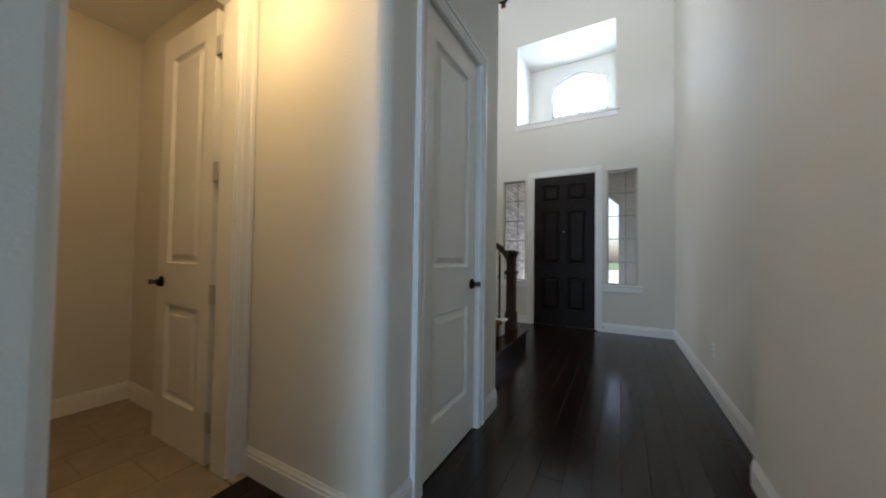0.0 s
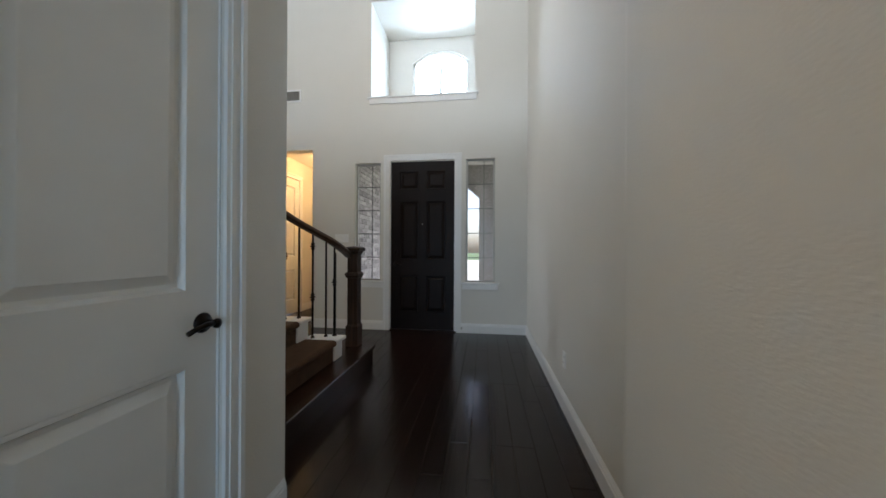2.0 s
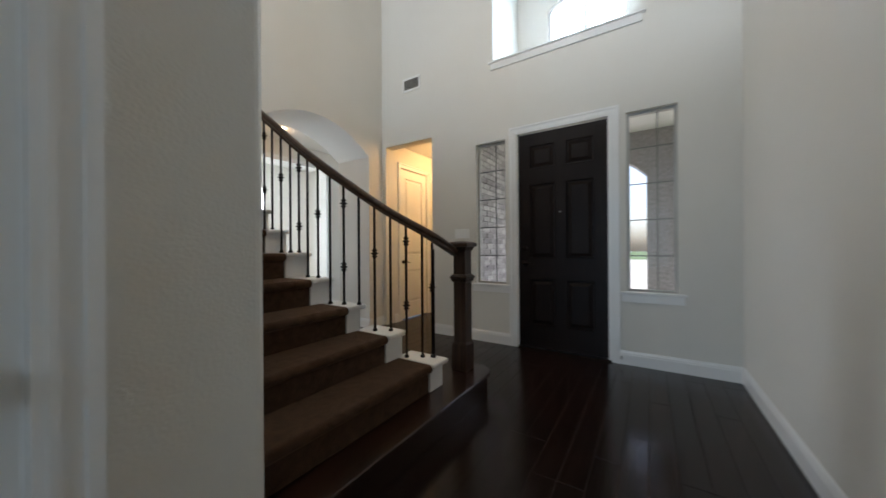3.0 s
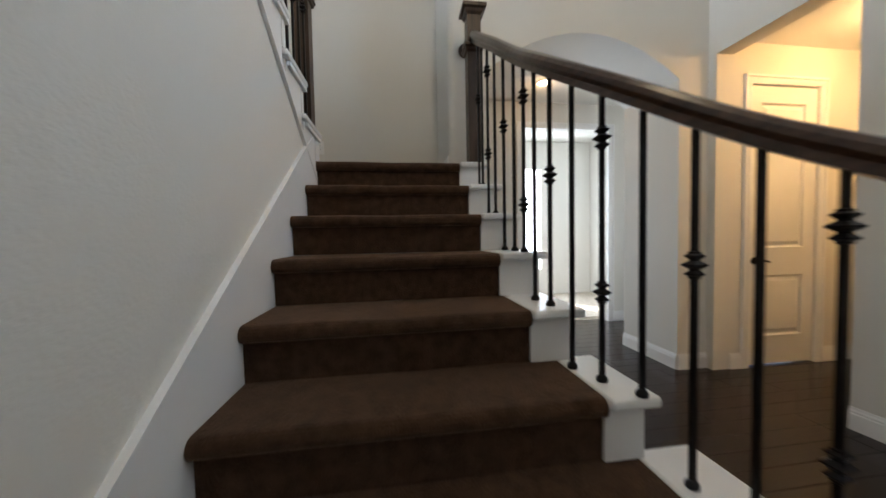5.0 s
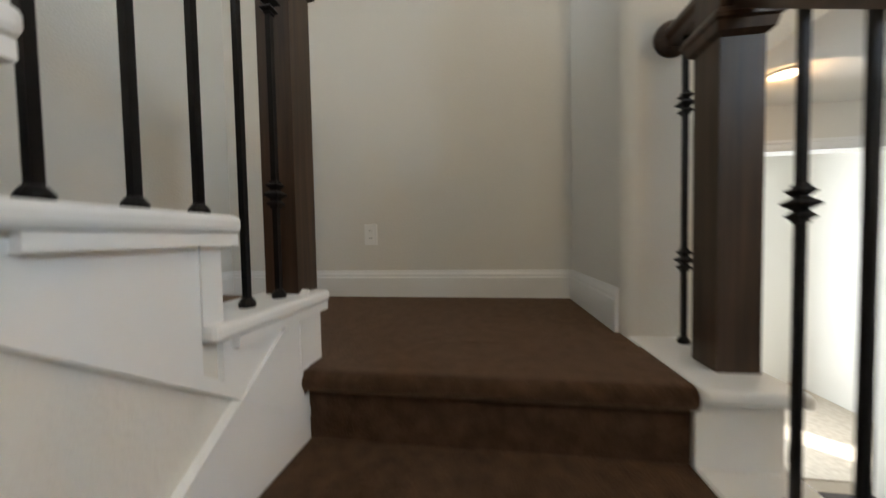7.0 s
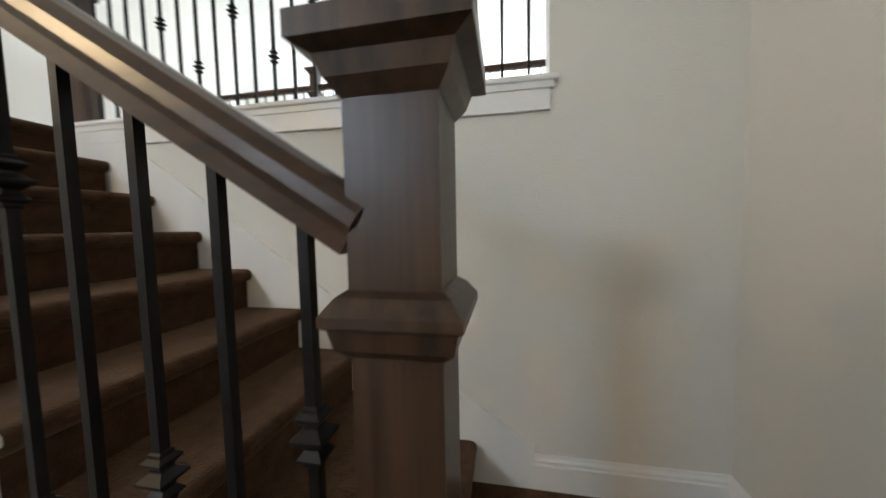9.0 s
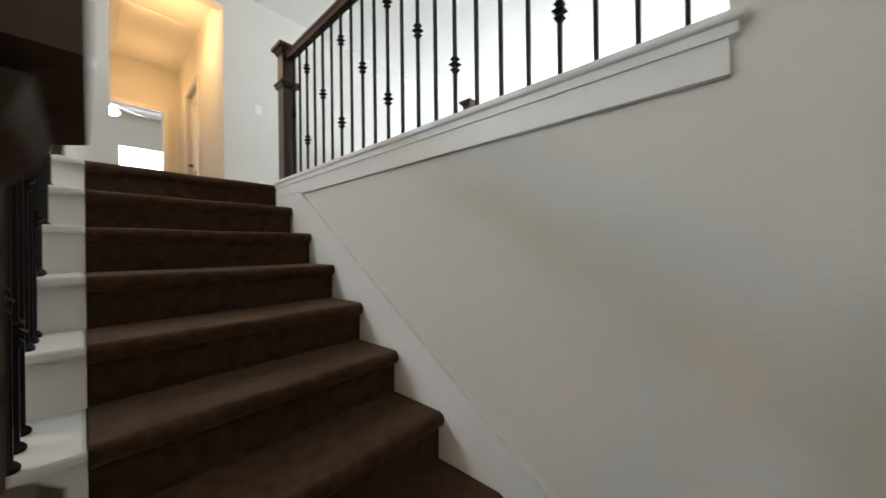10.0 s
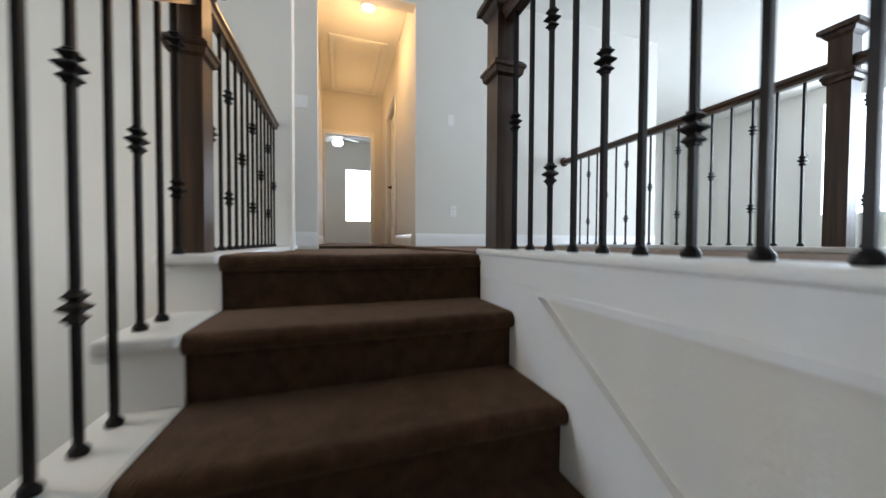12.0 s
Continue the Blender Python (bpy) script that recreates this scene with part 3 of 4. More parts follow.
def side_light(name, x0, x1, z0, z1):
    wn_ = tagged(new(name), "narrow side light with leaded panes beside the front door", "window", kind="structure")
    y = YF + 0.07
    for q in ((x0, x0 + 0.025, z0, z1), (x1 - 0.025, x1, z0, z1), (x0 + 0.025, x1 - 0.025, z0, z0 + 0.025), (x0 + 0.025, x1 - 0.025, z1 - 0.025, z1)):
        part("frame", box(q[0], q[1], y - 0.02, y + 0.03, q[2], q[3]), METAL, wn_)
    xm_ = x0 + (x1 - x0) * 0.62
    g = part("pane", box(x0 + 0.02, x1 - 0.02, y, y + 0.005, z0 + 0.02, z1 - 0.02), GLASS, wn_)
    g.visible_shadow = False
    part("came", box(xm_ - 0.005, xm_ + 0.005, y - 0.006, y, z0 + 0.025, z1 - 0.025), CAME, wn_)
    for i in range(1, 5):
        z = z0 + (z1 - z0) * i / 5
        part("came", box(x0 + 0.025, x1 - 0.025, y - 0.007, y - 0.001, z - 0.005, z + 0.005), CAME, wn_)
    b = bx(bmesh.new(), x0 - 0.06, x1 + 0.06, YF - 0.03, YF + 0.05, z0 - 0.022, z0 + 0.003, 0.006)
    bx(b, x0 - 0.045, x1 + 0.045, YF - 0.016, YF, z0 - 0.095, z0 - 0.022)
    part("sill", b, TRIM, wn_)
    return wn_


side_light("window_left", -1.786, -1.395, 0.71, 2.44)
side_light("window_right", -0.15, 0.258, 0.71, 2.46)

# lower and upper flights
def carpet_step(x, x_back, y0, y1l, y1r, z, sgn):
    """Carpet over a tread with a rounded nosing and over the riser below it. sgn: the way up along x."""
    prof = [(x_back, z - 0.06), (x_back, z)]
    prof += [(x + sgn * 0.028 - sgn * 0.028 * math.sin(a), z - 0.028 + 0.028 * math.cos(a)) for a in [radians(22.5 * i) for i in range(9)]]
    prof += [(x + sgn * 0.032, z - 0.062), (x + sgn * 0.034, z - R + 0.002), (x + sgn * 0.05, z - R + 0.002), (x + sgn * 0.05, z - 0.06)]
    bm = bmesh.new()
    rings = []
    n = 5
    for i in range(n):
        u = i / (n - 1)
        sag = 0.0 if i in (0, n - 1) else 0.002 * (1 if i % 2 else -1)
        rings.append([(px, y0 + (y1r - y0) * u, pz + sag * (pz > z - 0.03)) for px, pz in prof])
    return loft(bm, rings)


low = thing("staircase_lower", (0, 0, 0), "brown carpeted lower stair flight with white tread ends", "staircase")
up = thing("staircase_upper", (0, 0, 0), "brown carpeted upper stair flight with white tread ends", "staircase")
for k in range(2, 10):
    xb = NOSE[k + 1] - 0.05 if k < 9 else XB + 0.002
    if k < 9:
        part("tread_carpet", carpet_step(NOSE[k], xb, Y1 + 0.016, CR[k], CR[k], k * R, -1), CARPET, low, smooth=False)
    else:
        part("tread_carpet", carpet_step(NOSE[9], NOSE[9] - 0.27, Y1 + 0.016, CR[9], CR[9], k * R, -1), CARPET, low)
    x0, x1 = (xb + 0.05 if k < 9 else XL), NOSE[k] + 0.012
    yo = CO[k]
    part("tread_end", box(xb - 0.005 if k < 9 else x0, x1, CR[k] + 0.001, yo, k * R - 0.028, k * R + 0.004, bevel=0.01), TRIM, low, "white painted tread end")
    part("riser_end", box(NOSE[k] - 0.06, NOSE[k] - 0.02, CR[k] + 0.001, yo - 0.03, (k - 1) * R + 0.004, k * R - 0.028), TRIM, low, "white riser end")
    part("outer_string", box(x0 + 0.005, NOSE[k] - 0.061, yo - 0.06, yo - 0.03, 0 if k < 9 else 1.3, k * R - 0.028), TRIM, low, "white outer string")
# starter step in dark wood with a rounded end
ring = [(-1.3, Y1 + 0.002), (-1.0, Y1 + 0.002), (-1.0, 4.2)] + [(-1.16 + 0.16 * math.cos(a), 4.22 + 0.16 * math.sin(a)) for a in [radians(15 * i) for i in range(1, 12)]] + [(-1.40, 4.36), (-1.40, 3.9)]
part("starter_riser", loft(bmesh.new(), [[(x - 0.025 if x > -1.2 else x, y, z) for x, y in ring] for z in (0.0, R - 0.032)]), STEPW, low, "dark hardwood starter riser")
part("starter_tread", loft(bmesh.new(), [[(x - d if x > -1.2 else x, y, z) for x, y in ring] for z, d in ((R - 0.032, 0.006), (R - 0.026, 0), (R - 0.006, 0), (R, 0.006))]), STEPW, low, "dark hardwood starter tread")
# landing
tagged(part("landing_carpet", box(XB + 0.002, NOSE[9] - 0.27, YU + 0.016, YL - 0.001, 9 * R - 0.06, 9 * R), CARPET), "brown carpet on the stair landing", "landing", kind="structure")
tagged(part("landing_carpet", box(NOSE[9] - 0.27, UP[10] + 0.05, YU + 0.016, Y1 + 0.015, 9 * R - 0.06, 9 * R), CARPET), "brown carpet on the stair landing", "landing", kind="structure")
structure("landing_base", box(XB + 0.002, XL, Y1 - 0.001, YL - 0.001, 1.45, 9 * R - 0.061), CEIL, "plain underside of the landing", "ceiling")
for k in range(10, 19):
    xb = UP[k + 1] + 0.05 if k < 18 else -0.6
    part("tread_carpet", carpet_step(UP[k], xb, YU + 0.016, 2.295, 2.295, k * R, 1), CARPET, up)
    x0, x1 = UP[k] - (0.012 if k > 10 else 0.06), (xb - 0.05 if k < 18 else 1.2)
    part("tread_end", box(x0, xb + 0.005 if k < 18 else x1, 2.296, Y1 + 0.036, k * R - 0.028, k * R + 0.004, bevel=0.01), TRIM, up, "white painted tread end")
    part("riser_end", box(UP[k] + (0.02 if k > 10 else -0.035), UP[k] + 0.06, 2.296, Y1 + 0.017, (k - 1) * R + 0.004, k * R - 0.028), TRIM, up, "white riser end")
    xa, xe = UP[k] + 0.061, (x1 + 0.02 if k < 18 else x1)
    za, ze = (k - 1) * R - 0.12 + (xa - UP[k]) * R / 0.2685, ((k - 1) * R - 0.12 + (xe - UP[k]) * R / 0.2685 if k < 18 else F2 - 0.2)
    b = prism_y(bmesh.new(), [(xa, za), (xe, min(ze, k * R - 0.03)), (xe, k * R - 0.028), (xa, k * R - 0.028)], Y1 + 0.001, Y1 + 0.0138)
    bx(b, x0 + 0.006, x1, Y1 + 0.002, Y1 + 0.03, k * R - 0.05, k * R - 0.0285)
    part("outer_string", b, TRIM, up, "white outer string")


def skirt(name, x0, z0, x1, z1, y, face, up_h=0.27, low_h=0.25):
    """Sloping skirt board with a moulded top edge along a wall."""
    a, b = sorted((y, y + face * 0.014))
    bm = prism_y(bmesh.new(), [(x0, z0 - low_h), (x0, z0 + up_h * 0.55), (x1, z1 + up_h * 0.55), (x1, z1 - low_h)], a, b)
    a, b = sorted((y, y + face * 0.02))
    prism_y(bm, [(x0, z0 + up_h * 0.55), (x0, z0 + up_h * 0.55 + 0.024), (x1, z1 + up_h * 0.55 + 0.024), (x1, z1 + up_h * 0.55)], a, b)
    return structure(name, bm, TRIM, "white sloping stair skirt board", "trim")


skirt("trim_skirt_lower", NOSE[2] + 0.1, 2 * R - 0.08, UP[10] + 0.02, 9 * R + 0.03, Y1, 1)
sl = R / 0.2685
skirt("trim_skirt_upper", UP[10] - 0.24, 10 * R - 0.02 - 0.22 * sl, -1.31, 10 * R - 0.02 + (-1.31 - UP[10] + 0.02) * sl, YU, 1)
bm = prism_y(bmesh.new(), [(-1.31, 16 * R - 0.14), (-1.31, F2 - 0.093), (UP[18] + 0.01, F2 - 0.093), (UP[18] + 0.01, 17 * R)], YU, YU + 0.0135)
structure("trim_skirt_head", bm, TRIM, "white skirt board at the stair head", "trim")
# moulding below the upper flight's string, on the side of the lower flight
bm = prism_y(bmesh.new(), [(UP[10] - 0.04, 9 * R - 0.175), (UP[10] - 0.04, 9 * R - 0.147), (UP[18], 17 * R - 0.12), (UP[18], 17 * R - 0.148)], Y1, Y1 + 0.018)
structure("trim_string_moulding", bm, TRIM, "white sloping moulding below the stair string", "trim")
# half wall cap and apron
bm = bx(bmesh.new(), -3.39, -0.90, 1.20, YU + 0.035, F2 - 0.004, F2 + 0.02, 0.008)
bx(bm, -3.375, -0.902, YU, YU + 0.022, F2 - 0.03, F2 - 0.004), bx(bm, -3.36, -0.902, YU, YU + 0.014, F2 - 0.092, F2 - 0.03), bx(bm, -3.36, -1.31, YU, YU + 0.02, F2 - 0.112, F2 - 0.092)
structure("trim_half_wall_cap", bm, TRIM, "white moulded cap on the half wall", "trim")


def newel(at, h, label, plinth=0.0, w=0.046):
    n = thing("newel_post", at, label, "newel post", "newel posts")
    part("post", lathe(bmesh.new(), [(w, 0), (w, h - 0.05)], at=(0, 0, 0), square=True), NEWELW, n)
    c = h - 0.30
    part("collar", lathe(bmesh.new(), [(w + 0.001, c - 0.03), (w + 0.012, c - 0.02), (w + 0.016, c), (w + 0.022, c + 0.004), (w + 0.022, c + 0.014), (w + 0.01, c + 0.03), (w + 0.001, c + 0.036)], square=True), NEWELW, n)
    part("cap", lathe(bmesh.new(), [(w + 0.001, h - 0.085), (w + 0.012, h - 0.07), (w + 0.018, h - 0.052), (w + 0.034, h - 0.045), (w + 0.034, h - 0.022), (w + 0.02, h - 0.012), (0.012, h)], square=True), NEWELW, n)
    if plinth:
        part("plinth", lathe(bmesh.new(), [(w + 0.012, 0), (w + 0.012, plinth - 0.02), (w + 0.001, plinth)], square=True), NEWELW, n)
    return n


NW1, NWL, NW2, NWU, NWR = (-1.22, 4.22, R), (-3.135, 3.475, 9 * R + 0.004), (-3.085, 2.375, 10 * R + 0.004), (-0.76, 2.415, F2 + 0.004), (-0.95, 1.30, F2 + 0.02)
newel(NW1, 1.02, "dark-stained square newel post on the wooden starter step", 0.22, 0.052)
newel(NWL, 1.09, "dark-stained square newel post at the landing")
newel(NW2, 1.13, "dark-stained square newel post starting the upper rail")
newel(NWU, 1.0, "dark-stained square newel post at the stair head")
newel(NWR, 1.0, "dark-stained square newel post on the half wall")
newel((-1.1, -0.70, F2 + 0.03), 1.22, "dark-stained square newel post of the gallery rail")

RSEC = [(-0.02, -0.032), (0.02, -0.032), (0.022, -0.012), (0.031, 0.0), (0.031, 0.014), (0.022, 0.027), (0.008, 0.032), (-0.008, 0.032), (-0.022, 0.027), (-0.031, 0.014), (-0.031, 0.0), (-0.022, -0.012)]
KN = [(0.0068, -0.034), (0.009, -0.032), (0.009, -0.028), (0.0145, -0.0235), (0.0145, -0.021), (0.008, -0.013), (0.0085, -0.010), (0.0185, -0.0018), (0.0185, 0.0018), (0.0085, 0.010), (0.008, 0.013), (0.0145, 0.021), (0.0145, 0.0235), (0.009, 0.028), (0.009, 0.032), (0.0068, 0.034)]


def baluster(parent, x, y, z0, z1, knots):
    """A square bar from z0 to z1 with flanged knuckles at the given heights, on a bevelled shoe."""
    h = z1 - z0
    bm = bx(bmesh.new(), -0.0062, 0.0062, -0.0062, 0.0062, 0, h)
    for k in knots:
        lathe(bm, KN, at=(0, 0, k - z0), square=True)
    ob = part("baluster", bm, IRON, parent)
    ob.location = (x, y, z0)
    part("shoe", lathe(bmesh.new(), [(0.0155, 0), (0.0165, 0.003), (0.0165, 0.010), (0.0105, 0.019), (0.0075, 0.021)], 14, (0, 0, 0.0005)), IRON, ob, smooth=False)
    return ob


def knots_at(i, foot, a=0.2, b=0.655, c=0.435):
    """Every second bar is plain; the others carry one and two knuckles in turn, measured from the foot line."""
    return {0: (foot + a, foot + b), 2: (foot + c,)}.get(i % 4, ())


def rail(name, pts, label, caps=()):
    r = thing(name, (0, 0, 0), label, "railing", "stair railings")
    part("handrail", sweep(bmesh.new(), pts, RSEC), RAILW, r, "dark-stained moulded handrail")
    return r


def smooth_path(pts, n=6):
    out = []
    for i in range(len(pts) - 1):
        p0, p1, p2, p3 = (Vector(pts[max(0, min(len(pts) - 1, j))]) for j in (i - 1, i, i + 1, i + 2))
        for s in range(n):
            t = s / n
            out.append(tuple(0.5 * ((2 * p1) + (p2 - p0) * t + (2 * p0 - 5 * p1 + 4 * p2 - p3) * t * t + (3 * p1 - p0 - 3 * p2 + p3) * t ** 3)))
    return out + [tuple(pts[-1])]


HR = 0.80
def z_on(path, x):
    for a, b in zip(path, path[1:]):
        if min(a[0], b[0]) <= x <= max(a[0], b[0]) and a[0] != b[0]:
            u = (x - a[0]) / (b[0] - a[0])
            return a[1] + (b[1] - a[1]) * u, a[2] + (b[2] - a[2]) * u
    if abs(x - path[0][0]) < abs(x - path[-1][0]):
        return path[0][1], path[0][2]
    return path[-1][1], path[-1][2]


path1 = smooth_path([(-1.26, 4.17, R + 0.93)] + [(NOSE[k] - 0.10, CO[k] - (0.10 if k > 2 else 0.03), k * R + HR + (0.085 if k > 3 else 0.06)) for k in range(2, 9)] + [(-3.095, 3.475, 9 * R + HR + 0.07)])
r1 = rail("railing_lower", path1, "dark wood handrail with black iron balusters on the lower flight")
def spaced(path, gap, first):
    """Points at even horizontal gaps along a path."""
    out, run, want = [], 0.0, first
    for a, b in zip(path, path[1:]):
        d = math.hypot(b[0] - a[0], b[1] - a[1])
        while d and want <= run + d:
            u = (want - run) / d
            out.append(tuple(a[q] + (b[q] - a[q]) * u for q in range(3)))
            want += gap
        run += d
    return out


for i, (x, y, z) in enumerate(spaced(path1[::-1], 0.1125, 0.177)):
    if y > 4.12:
        break
    k = max([q for q in range(2, 10) if x <= NOSE[q] + 0.005], default=1)
    y = min(y, CO[k] - 0.05) if k > 1 else y
    u = (NOSE[k] - x) / (NOSE[k] - NOSE[k + 1]) if k < 9 else 0
    baluster(r1, x, y, k * R + 0.004, z - 0.028, knots_at(i - 2, (k + u) * R))
path2 = [(XL + 0.02, 3.475, 9 * R + 0.92), (-3.18, 3.475, 9 * R + 0.92)]
r2 = rail("railing_landing", path2, "short dark handrail from the newel to the landing wall")
baluster(r2, -3.30, 3.475, 9 * R + 0.004, 9 * R + 0.89, knots_at(0, 9 * R, 0.25, 0.70))
b = lathe(bmesh.new(), [(0.055, 0), (0.055, 0.012), (0.045, 0.02), (0.03, 0.026)], 20)
bmesh.ops.rotate(b, verts=b.verts[:], matrix=Matrix.Rotation(radians(90), 3, "Y"))
bmesh.ops.translate(b, verts=b.verts[:], vec=(XL, 3.475, 9 * R + 0.92))
part("rosette", b, RAILW, r2, "round dark wood wall rosette", True)
path3 = [(-3.045, 2.395, 10 * R + HR + 0.13), (-0.78, 2.405, 18 * R + HR + 0.10)]
r3 = rail("railing_upper", path3, "dark wood handrail with black iron balusters on the upper flight")
for i in range(21):
    x = -2.985 + i * 0.104
    k = max(q for q in range(10, 19) if x >= UP[q] - 0.005)
    y, z = z_on(path3, x)
    baluster(r3, x, 2.405, k * R + 0.004, z - 0.03, knots_at(i, k * R + (x - UP[k]) * R / 0.2685))
path4 = [(-0.70, 2.405, F2 + 0.95), (1.2, 2.405, F2 + 0.95)]
r4 = rail("railing_stair_head", path4, "level dark handrail with iron balusters above the foyer")
b = lathe(bmesh.new(), [(0.03, -0.026), (0.045, -0.02), (0.055, -0.012), (0.055, 0)], 20)
bmesh.ops.rotate(b, verts=b.verts[:], matrix=Matrix.Rotation(radians(90), 3, "Y"))
bmesh.ops.translate(b, verts=b.verts[:], vec=(1.2, 2.405, F2 + 0.95))
part("rosette", b, RAILW, r4, "round dark wood wall rosette", True)
n = 18
for i in range(1, n):
    baluster(r4, -0.73 + 1.93 * i / n, 2.405, F2 + 0.004, F2 + 0.92, knots_at(i + 1, F2, 0.24, 0.70, 0.47))
path5 = [(-3.36, 1.30, F2 + 0.93), (-1.0, 1.30, F2 + 0.93)]
r5 = rail("railing_half_wall", path5, "dark handrail with iron balusters on the half wall")
for i in range(22):
    baluster(r5, -1.053 - 0.1063 * i, 1.30, F2 + 0.02, F2 + 0.90, knots_at(i + 2, F2, 0.26, 0.735, 0.495))
path6 = [(XB, -0.70, F2 + 1.03), (1.2, -0.70, F2 + 1.03)]
r6 = rail("railing_gallery", path6, "dark gallery handrail with iron balusters")
for i in range(41):
    x = 1.03 - 0.1235 * i
    if abs(x + 1.1) > 0.07:
        baluster(r6, x, -0.70, F2 + 0.03, F2 + 1.0, knots_at(i - 2, F2, 0.28, 0.80, 0.54))
structure("trim_gallery_edge", box(XB, 1.19, -0.78, -0.62, F2 - 0.004, F2 + 0.03, bevel=0.006), TRIM, "white nosing under the gallery railing", "trim")
b = lathe(bmesh.new(), [(0.03, -0.026), (0.045, -0.02), (0.055, -0.012), (0.055, 0)], 20)
bmesh.ops.rotate(b, verts=b.verts[:], matrix=Matrix.Rotation(radians(90), 3, "Y"))
bmesh.ops.translate(b, verts=b.verts[:], vec=(1.2, -0.70, F2 + 1.03))
part("rosette", b, RAILW, r6, "round dark wood wall rosette", True)


# plates, vent and lamps
def plate(name, at, turn, label, w=0.075, h=0.118, kind="outlet", n=1):
    """A wall plate whose face looks along its own -y."""
    p = thing(name, at, label, "outlet" if kind == "outlet" else "switch", turn=turn)
    part("cover", bx(bmesh.new(), -w / 2, w / 2, -0.006, 0, -h / 2, h / 2, 0.002), PLATE, p)
    if kind == "outlet":
        for z in (-0.02, 0.02):
            part("socket", bx(bmesh.new(), -0.016, 0.016, -0.008, -0.006, z - 0.013, z + 0.013), PLATE, p)
            for s in (-0.006, 0.006):
                part("slot", box(s - 0.0012, s + 0.0012, -0.0086, -0.008, z - 0.004, z + 0.006), SLOT, p)
    else:
        for i in range(n):
            cx = (i - (n - 1) / 2) * 0.046
            part("rocker", bx(bmesh.new(), cx - 0.016, cx + 0.016, -0.009, -0.006, -0.033, 0.033, 0.001), PLATE, p)
    return p


plate("wall_outlet", (XR, 3.50, 0.37), -90, "white outlet plate on the foyer wall")
plate("wall_outlet", (XB, 2.246, 2.027), 90, "white outlet plate on the landing wall")
plate("wall_outlet", (1.2, 0.74, F2 + 0.38), -90, "white outlet plate on the upper wall")
plate("wall_switch", (1.2, 2.27, F2 + 1.36), -90, "white double switch plate beside the hallway", 0.12, 0.12, "switch", 2)
plate("wall_switch", (1.2, 0.775, F2 + 1.36), -90, "white switch plate on the upper wall", kind="switch")
plate("wall_switch", (-1.99, YF, 1.335), 0, "white four-gang switch plate by the front door", 0.21, 0.12, "switch", 4)
plate("wall_switch", (-0.98, Y1, 1.19), 180, "white switch plate on the stair wall", kind="switch")
ds = thing("door_stop", (-0.2, YF - 0.016, 0.07), "small metal door stop on the baseboard", "door stop")
b = lathe(bmesh.new(), [(0.012, 0), (0.012, 0.004), (0.005, 0.006), (0.005, 0.05), (0.009, 0.051), (0.009, 0.062)], 10)
bmesh.ops.rotate(b, verts=b.verts[:], matrix=Matrix.Rotation(radians(90), 3, "X"))
part("stem", b, METAL, ds)
v = thing("wall_vent", (-2.80, YF, 3.49), "grey louvred air vent on the foyer wall", "vent")
for q in ((-0.155, -0.13, -0.095, 0.095), (0.13, 0.155, -0.095, 0.095), (-0.13, 0.13, 0.07, 0.095), (-0.13, 0.13, -0.095, -0.07)):
    part("frame", box(q[0], q[1], -0.012, 0, q[2], q[3]), PLATE, v, "white vent frame")
part("backing", box(-0.13, 0.13, -0.002, 0, -0.07, 0.07), SLOT, v)
for i in range(9):
    b = box(-0.003, 0.003, -0.011, -0.002, -0.07, 0.07)
    o = part("slat", b, METAL, v)
    o.location = (-0.115 + i * 0.0288, 0, 0)


def can_light(at, label):
    c = thing("recessed_light", at, label, "ceiling light", "recessed lights")
    part("trim_ring", lathe(bmesh.new(), [(0.095, 0), (0.095, -0.006), (0.075, -0.01), (0.072, 0)], 24), PLATE, c, "white trim ring", True)
    part("lens", lathe(bmesh.new(), [(0.07, -0.003), (0.06, -0.005)], 24), LAMPON, c, "lit lens")


can_light((1.75, 1.6, TOP), "lit recessed ceiling light in the upper hallway")
bulb("hallway_lamp", (1.75, 1.65, TOP - 0.45), 18, WARM)
# added fill without a fitting, brightens the far end of the hallway
bulb("hallway_fill_far", (3.4, 1.65, TOP - 0.6), 7, WARM)
can_light((-4.4, 4.6, 2.90), "lit recessed ceiling light in the passage")
bulb("passage_lamp", (-4.4, 4.6, 2.80), 1.6, WARM)
can_light((-2.6, 6.5, 2.78), "lit recessed ceiling light in the vestibule")
bulb("vestibule_lamp", (-2.6, 6.5, 2.66), 26, WARM)
can_light((-1.25, 0.65, 2.75), "lit recessed ceiling light over the recess")
bulb("recess_lamp", (-1.35, 0.68, 2.3), 11, (1.0, 0.64, 0.26))
can_light((-2.6, 0.2, 2.75), "lit recessed ceiling light in the powder room")
bulb("powder_lamp", (-2.6, 0.2, 2.5), 3.5, WARM)

# attic hatch
hh = thing("attic_hatch", (3.16, 1.67, TOP), "flat cream attic hatch with moulded frame", "hatch")
part("panel", box(-0.72, 0.72, -0.3, 0.3, -0.012, 0), CEIL, hh)
for q in ((-0.80, 0.80, 0.31, 0.38), (-0.80, 0.80, -0.38, -0.31), (-0.80, -0.73, -0.31, 0.31), (0.73, 0.80, -0.31, 0.31)):
    part("frame", box(q[0], q[1], q[2], q[3], -0.02, 0, bevel=0.005), TRIM, hh, "white hatch frame")

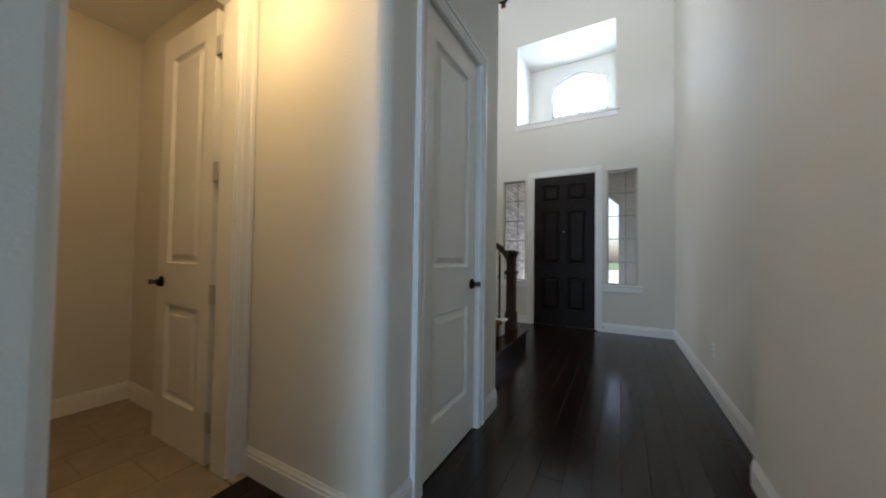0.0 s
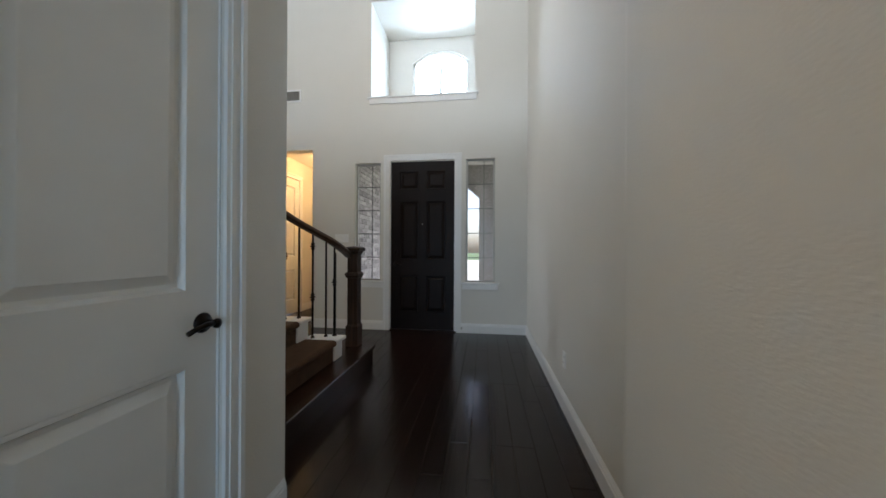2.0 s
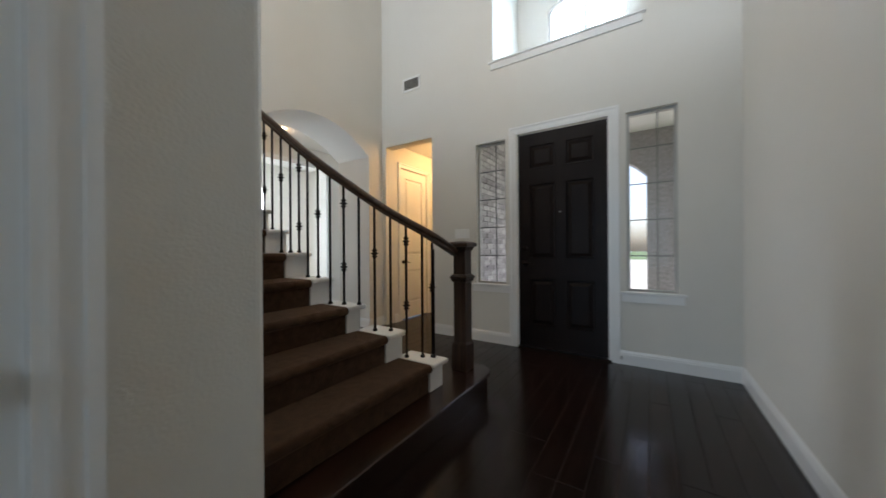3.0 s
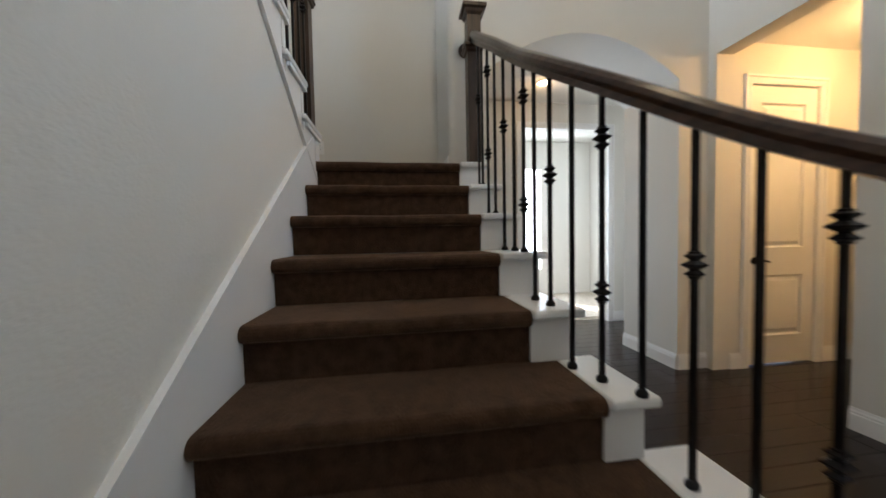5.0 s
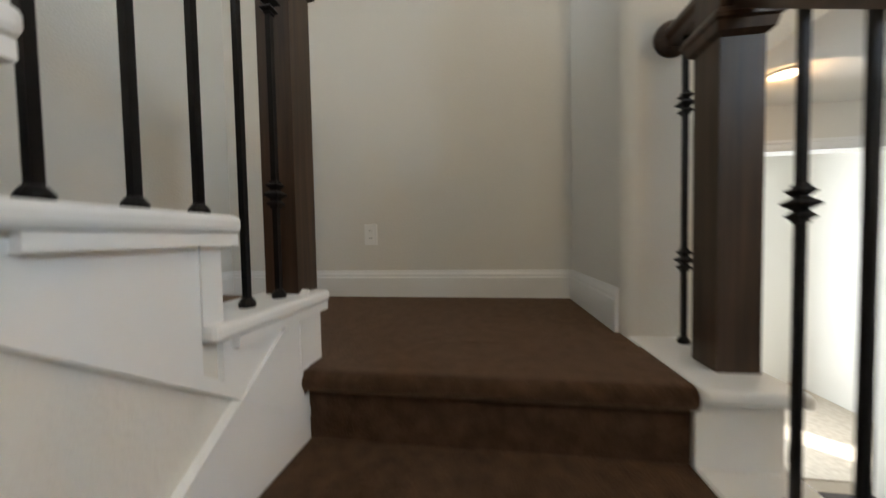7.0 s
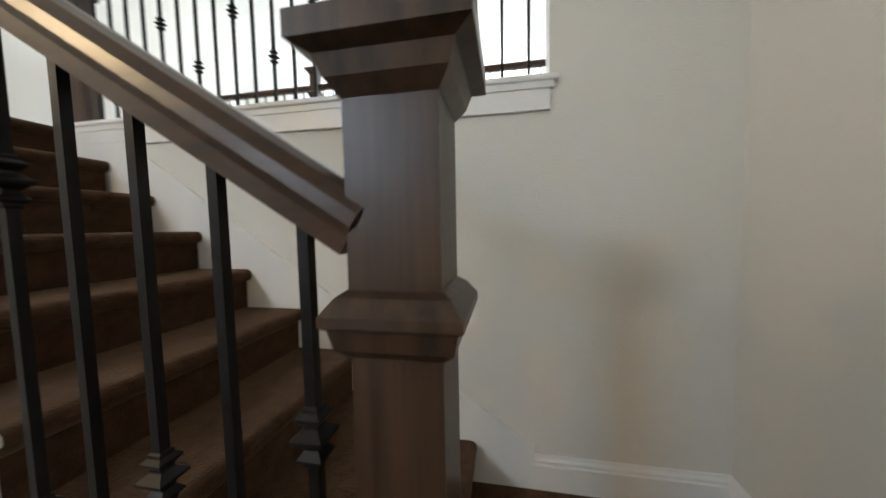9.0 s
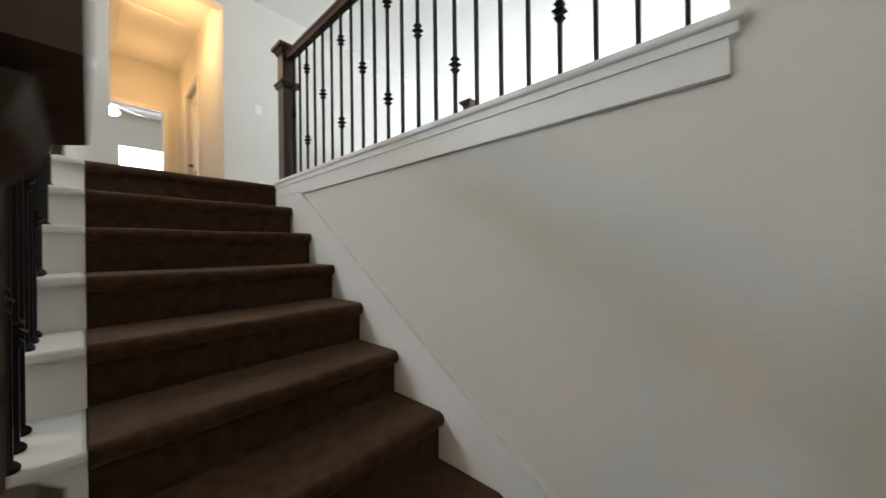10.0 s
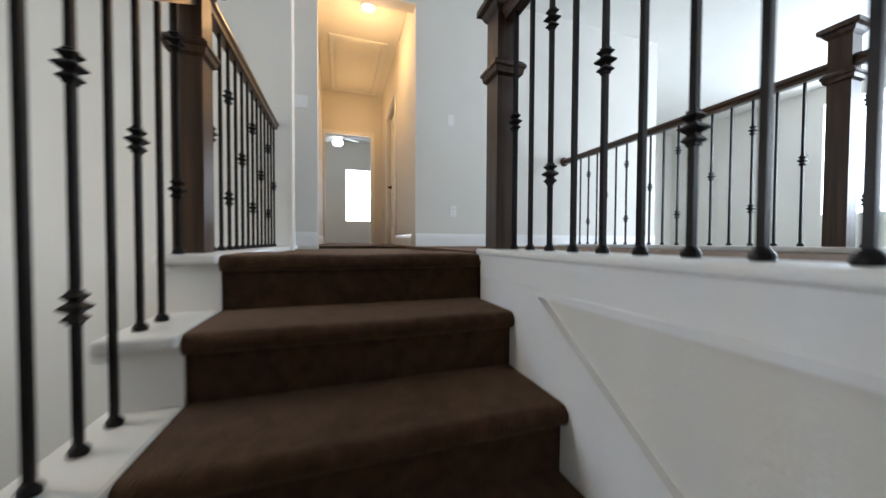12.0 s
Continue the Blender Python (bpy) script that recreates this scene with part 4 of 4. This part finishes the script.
# ceiling fan in the far room
fan = thing("ceiling_fan", (5.35, 1.95, TOP), "white ceiling fan with a globe light", "ceiling fan")
part("rod", lathe(bmesh.new(), [(0.06, 0), (0.05, -0.04), (0.014, -0.05), (0.014, -0.3), (0.05, -0.31)], 16), TRIM, fan, "", True)
part("motor", lathe(bmesh.new(), [(0.05, -0.30), (0.12, -0.33), (0.12, -0.42), (0.06, -0.46)], 20), TRIM, fan, "", True)
part("globe", lathe(bmesh.new(), [(0.05, -0.46), (0.10, -0.50), (0.12, -0.55), (0.09, -0.60), (0.02, -0.62)], 20), LAMPON, fan, "lit glass globe", True)
for i in range(5):
    b = bx(bmesh.new(), 0.12, 0.62, -0.065, 0.065, -0.385, -0.375, 0.003)
    o = part("blade", b, METAL, fan, "grey fan blade")
    o.rotation_euler = (radians(8), 0, radians(72 * i + 20))

# foyer pendant
pend = thing("pendant_lantern", (-1.12, 3.5, TOP), "dark bronze hanging lantern with a lit glass", "pendant lamp")
part("chain", lathe(bmesh.new(), [(0.05, 0), (0.05, -0.02), (0.006, -0.03), (0.006, -1.75)], 10), BRONZE, pend)
part("shade", lathe(bmesh.new(), [(0.03, -1.76), (0.075, -1.82), (0.085, -1.95), (0.07, -2.08), (0.03, -2.10)], 18), LAMPON, pend, "lit frosted glass shade", True)
part("finial", lathe(bmesh.new(), [(0.075, -2.07), (0.08, -2.10), (0.04, -2.13), (0.02, -2.17), (0.028, -2.19), (0.004, -2.22)], 14), BRONZE, pend, "", True)

# porch and garden
structure("ground", box(-60, 60, 5.76, 120, -0.3, -0.12), LAWN, "green lawn and distance", "ground")
structure("porch_slab", box(-1.97, 1.6, 5.76, 8.2, -0.2, -0.03), CONC, "grey concrete porch slab", "pavement")
structure("pavement_drive", box(-6, 6, 8.2, 40, -0.2, -0.1), CONC, "pale concrete drive in the sun", "pavement")
bm = bx(bmesh.new(), -1.97, -1.9, 5.76, 8.0, -0.03, 3.0)
wall_p = structure("wall_porch", bm, MORTAR, "mortar core of the brick porch wall", "wall")
bm = bmesh.new()
bx(bm, -1.9, -1.75, 8.0, 8.2, -0.03, 3.0), bx(bm, 0.0, 0.8, 8.0, 8.2, -0.03, 3.0)
for i in range(12):
    u0, u1 = i / 12, (i + 1) / 12
    xa, xe = -1.75 + 1.75 * u0, -1.75 + 1.75 * u1
    prism_y(bm, [(xa, arch_z(u0, 2.3, 2.75)), (xe, arch_z(u1, 2.3, 2.75)), (xe, 3.0), (xa, 3.0)], 8.0, 8.2)
structure("wall_porch_front", bm, BRICK, "brick porch front with an arched opening", "wall")
# the ceiling's unseen right end is added to keep sun off the right side light
structure("ceiling_porch", box(-1.97, 1.6, 5.76, 8.2, 3.0, 3.1), CEIL, "white porch ceiling", "ceiling")
rng = random.Random(4)
tree = thing("tree", (4.5, 19, -0.12), "leafy green garden tree", "tree")
part("trunk", lathe(bmesh.new(), [(0.22, 0), (0.16, 1.2), (0.12, 2.6), (0.04, 4.2)], 10), BARK, tree)
bm = bmesh.new()
for i in range(900):
    a, e, q = rng.uniform(0, 6.28), rng.uniform(-0.6, 1.3), rng.uniform(0.5, 2.0)
    c = Vector((math.cos(a) * math.cos(e) * q, math.sin(a) * math.cos(e) * q, 3.6 + math.sin(e) * q * 0.9))
    t1 = Vector((rng.gauss(0, 1), rng.gauss(0, 1), rng.gauss(0, 1))).normalized() * 0.14
    t2 = Vector((rng.gauss(0, 1), rng.gauss(0, 1), rng.gauss(0, 1))).normalized() * 0.08
    bm.faces.new([bm.verts.new(c + d) for d in (t1, t2, -t1, -t2)])
part("crown", bm, LEAF, tree)

# bricks of the porch wall, tiles and floor boards
brick_me = None
for row in range(36):
    for i in range(8):
        y = 5.80 + i * 0.215 + (0.107 if row % 2 else 0)
        z = 0.0 + row * 0.076
        if brick_me is None:
            o = part("brick", bx(bmesh.new(), 0, 0.02, 0, 0.203, 0, 0.064, 0.003), BRICK, wall_p)
            brick_me = o.data
        else:
            o = new("brick", brick_me)
            o.parent = wall_p
        o.location = (-1.901 + rng.uniform(-0.002, 0.002), y, z)
tile_me = None
for i in range(5):
    for j in range(7):
        if tile_me is None:
            o = part("tile", bx(bmesh.new(), 0, 0.325, 0, 0.325, 0, 0.006, 0.002), TILE, powder_floor)
            tile_me = o.data
        else:
            o = new("tile", tile_me)
            o.parent = powder_floor
        o.location = (-3.24 + i * 0.33, -0.99 + j * 0.33 - (0.16 if i % 2 else 0), -0.001)
boards = {}
PW = 0.127
def board(x, y, length):
    key = round(length, 2)
    if key not in boards:
        o = part("plank", bx(bmesh.new(), 0.0008, PW - 0.0008, 0.001, key - 0.001, 0, 0.012, 0.0016), PLANK, floor)
        boards[key] = o.data
    else:
        o = new("plank", boards[key])
        o.parent = floor
    o.location = (x, y, -0.012 + rng.uniform(-0.0003, 0.0003))
x = -5.05
while x < 0.86:
    lo, hi = (-1.5, 5.6) if x > -1.66 else (2.46, 6.0)
    if x > -1.0:
        lo = -4.2
    y = lo - rng.choice((0.0, 0.3, 0.6))
    while y < hi:
        ln = rng.choice((0.9, 1.2, 1.5, 1.8))
        board(x, y, ln)
        y += ln
    x += PW
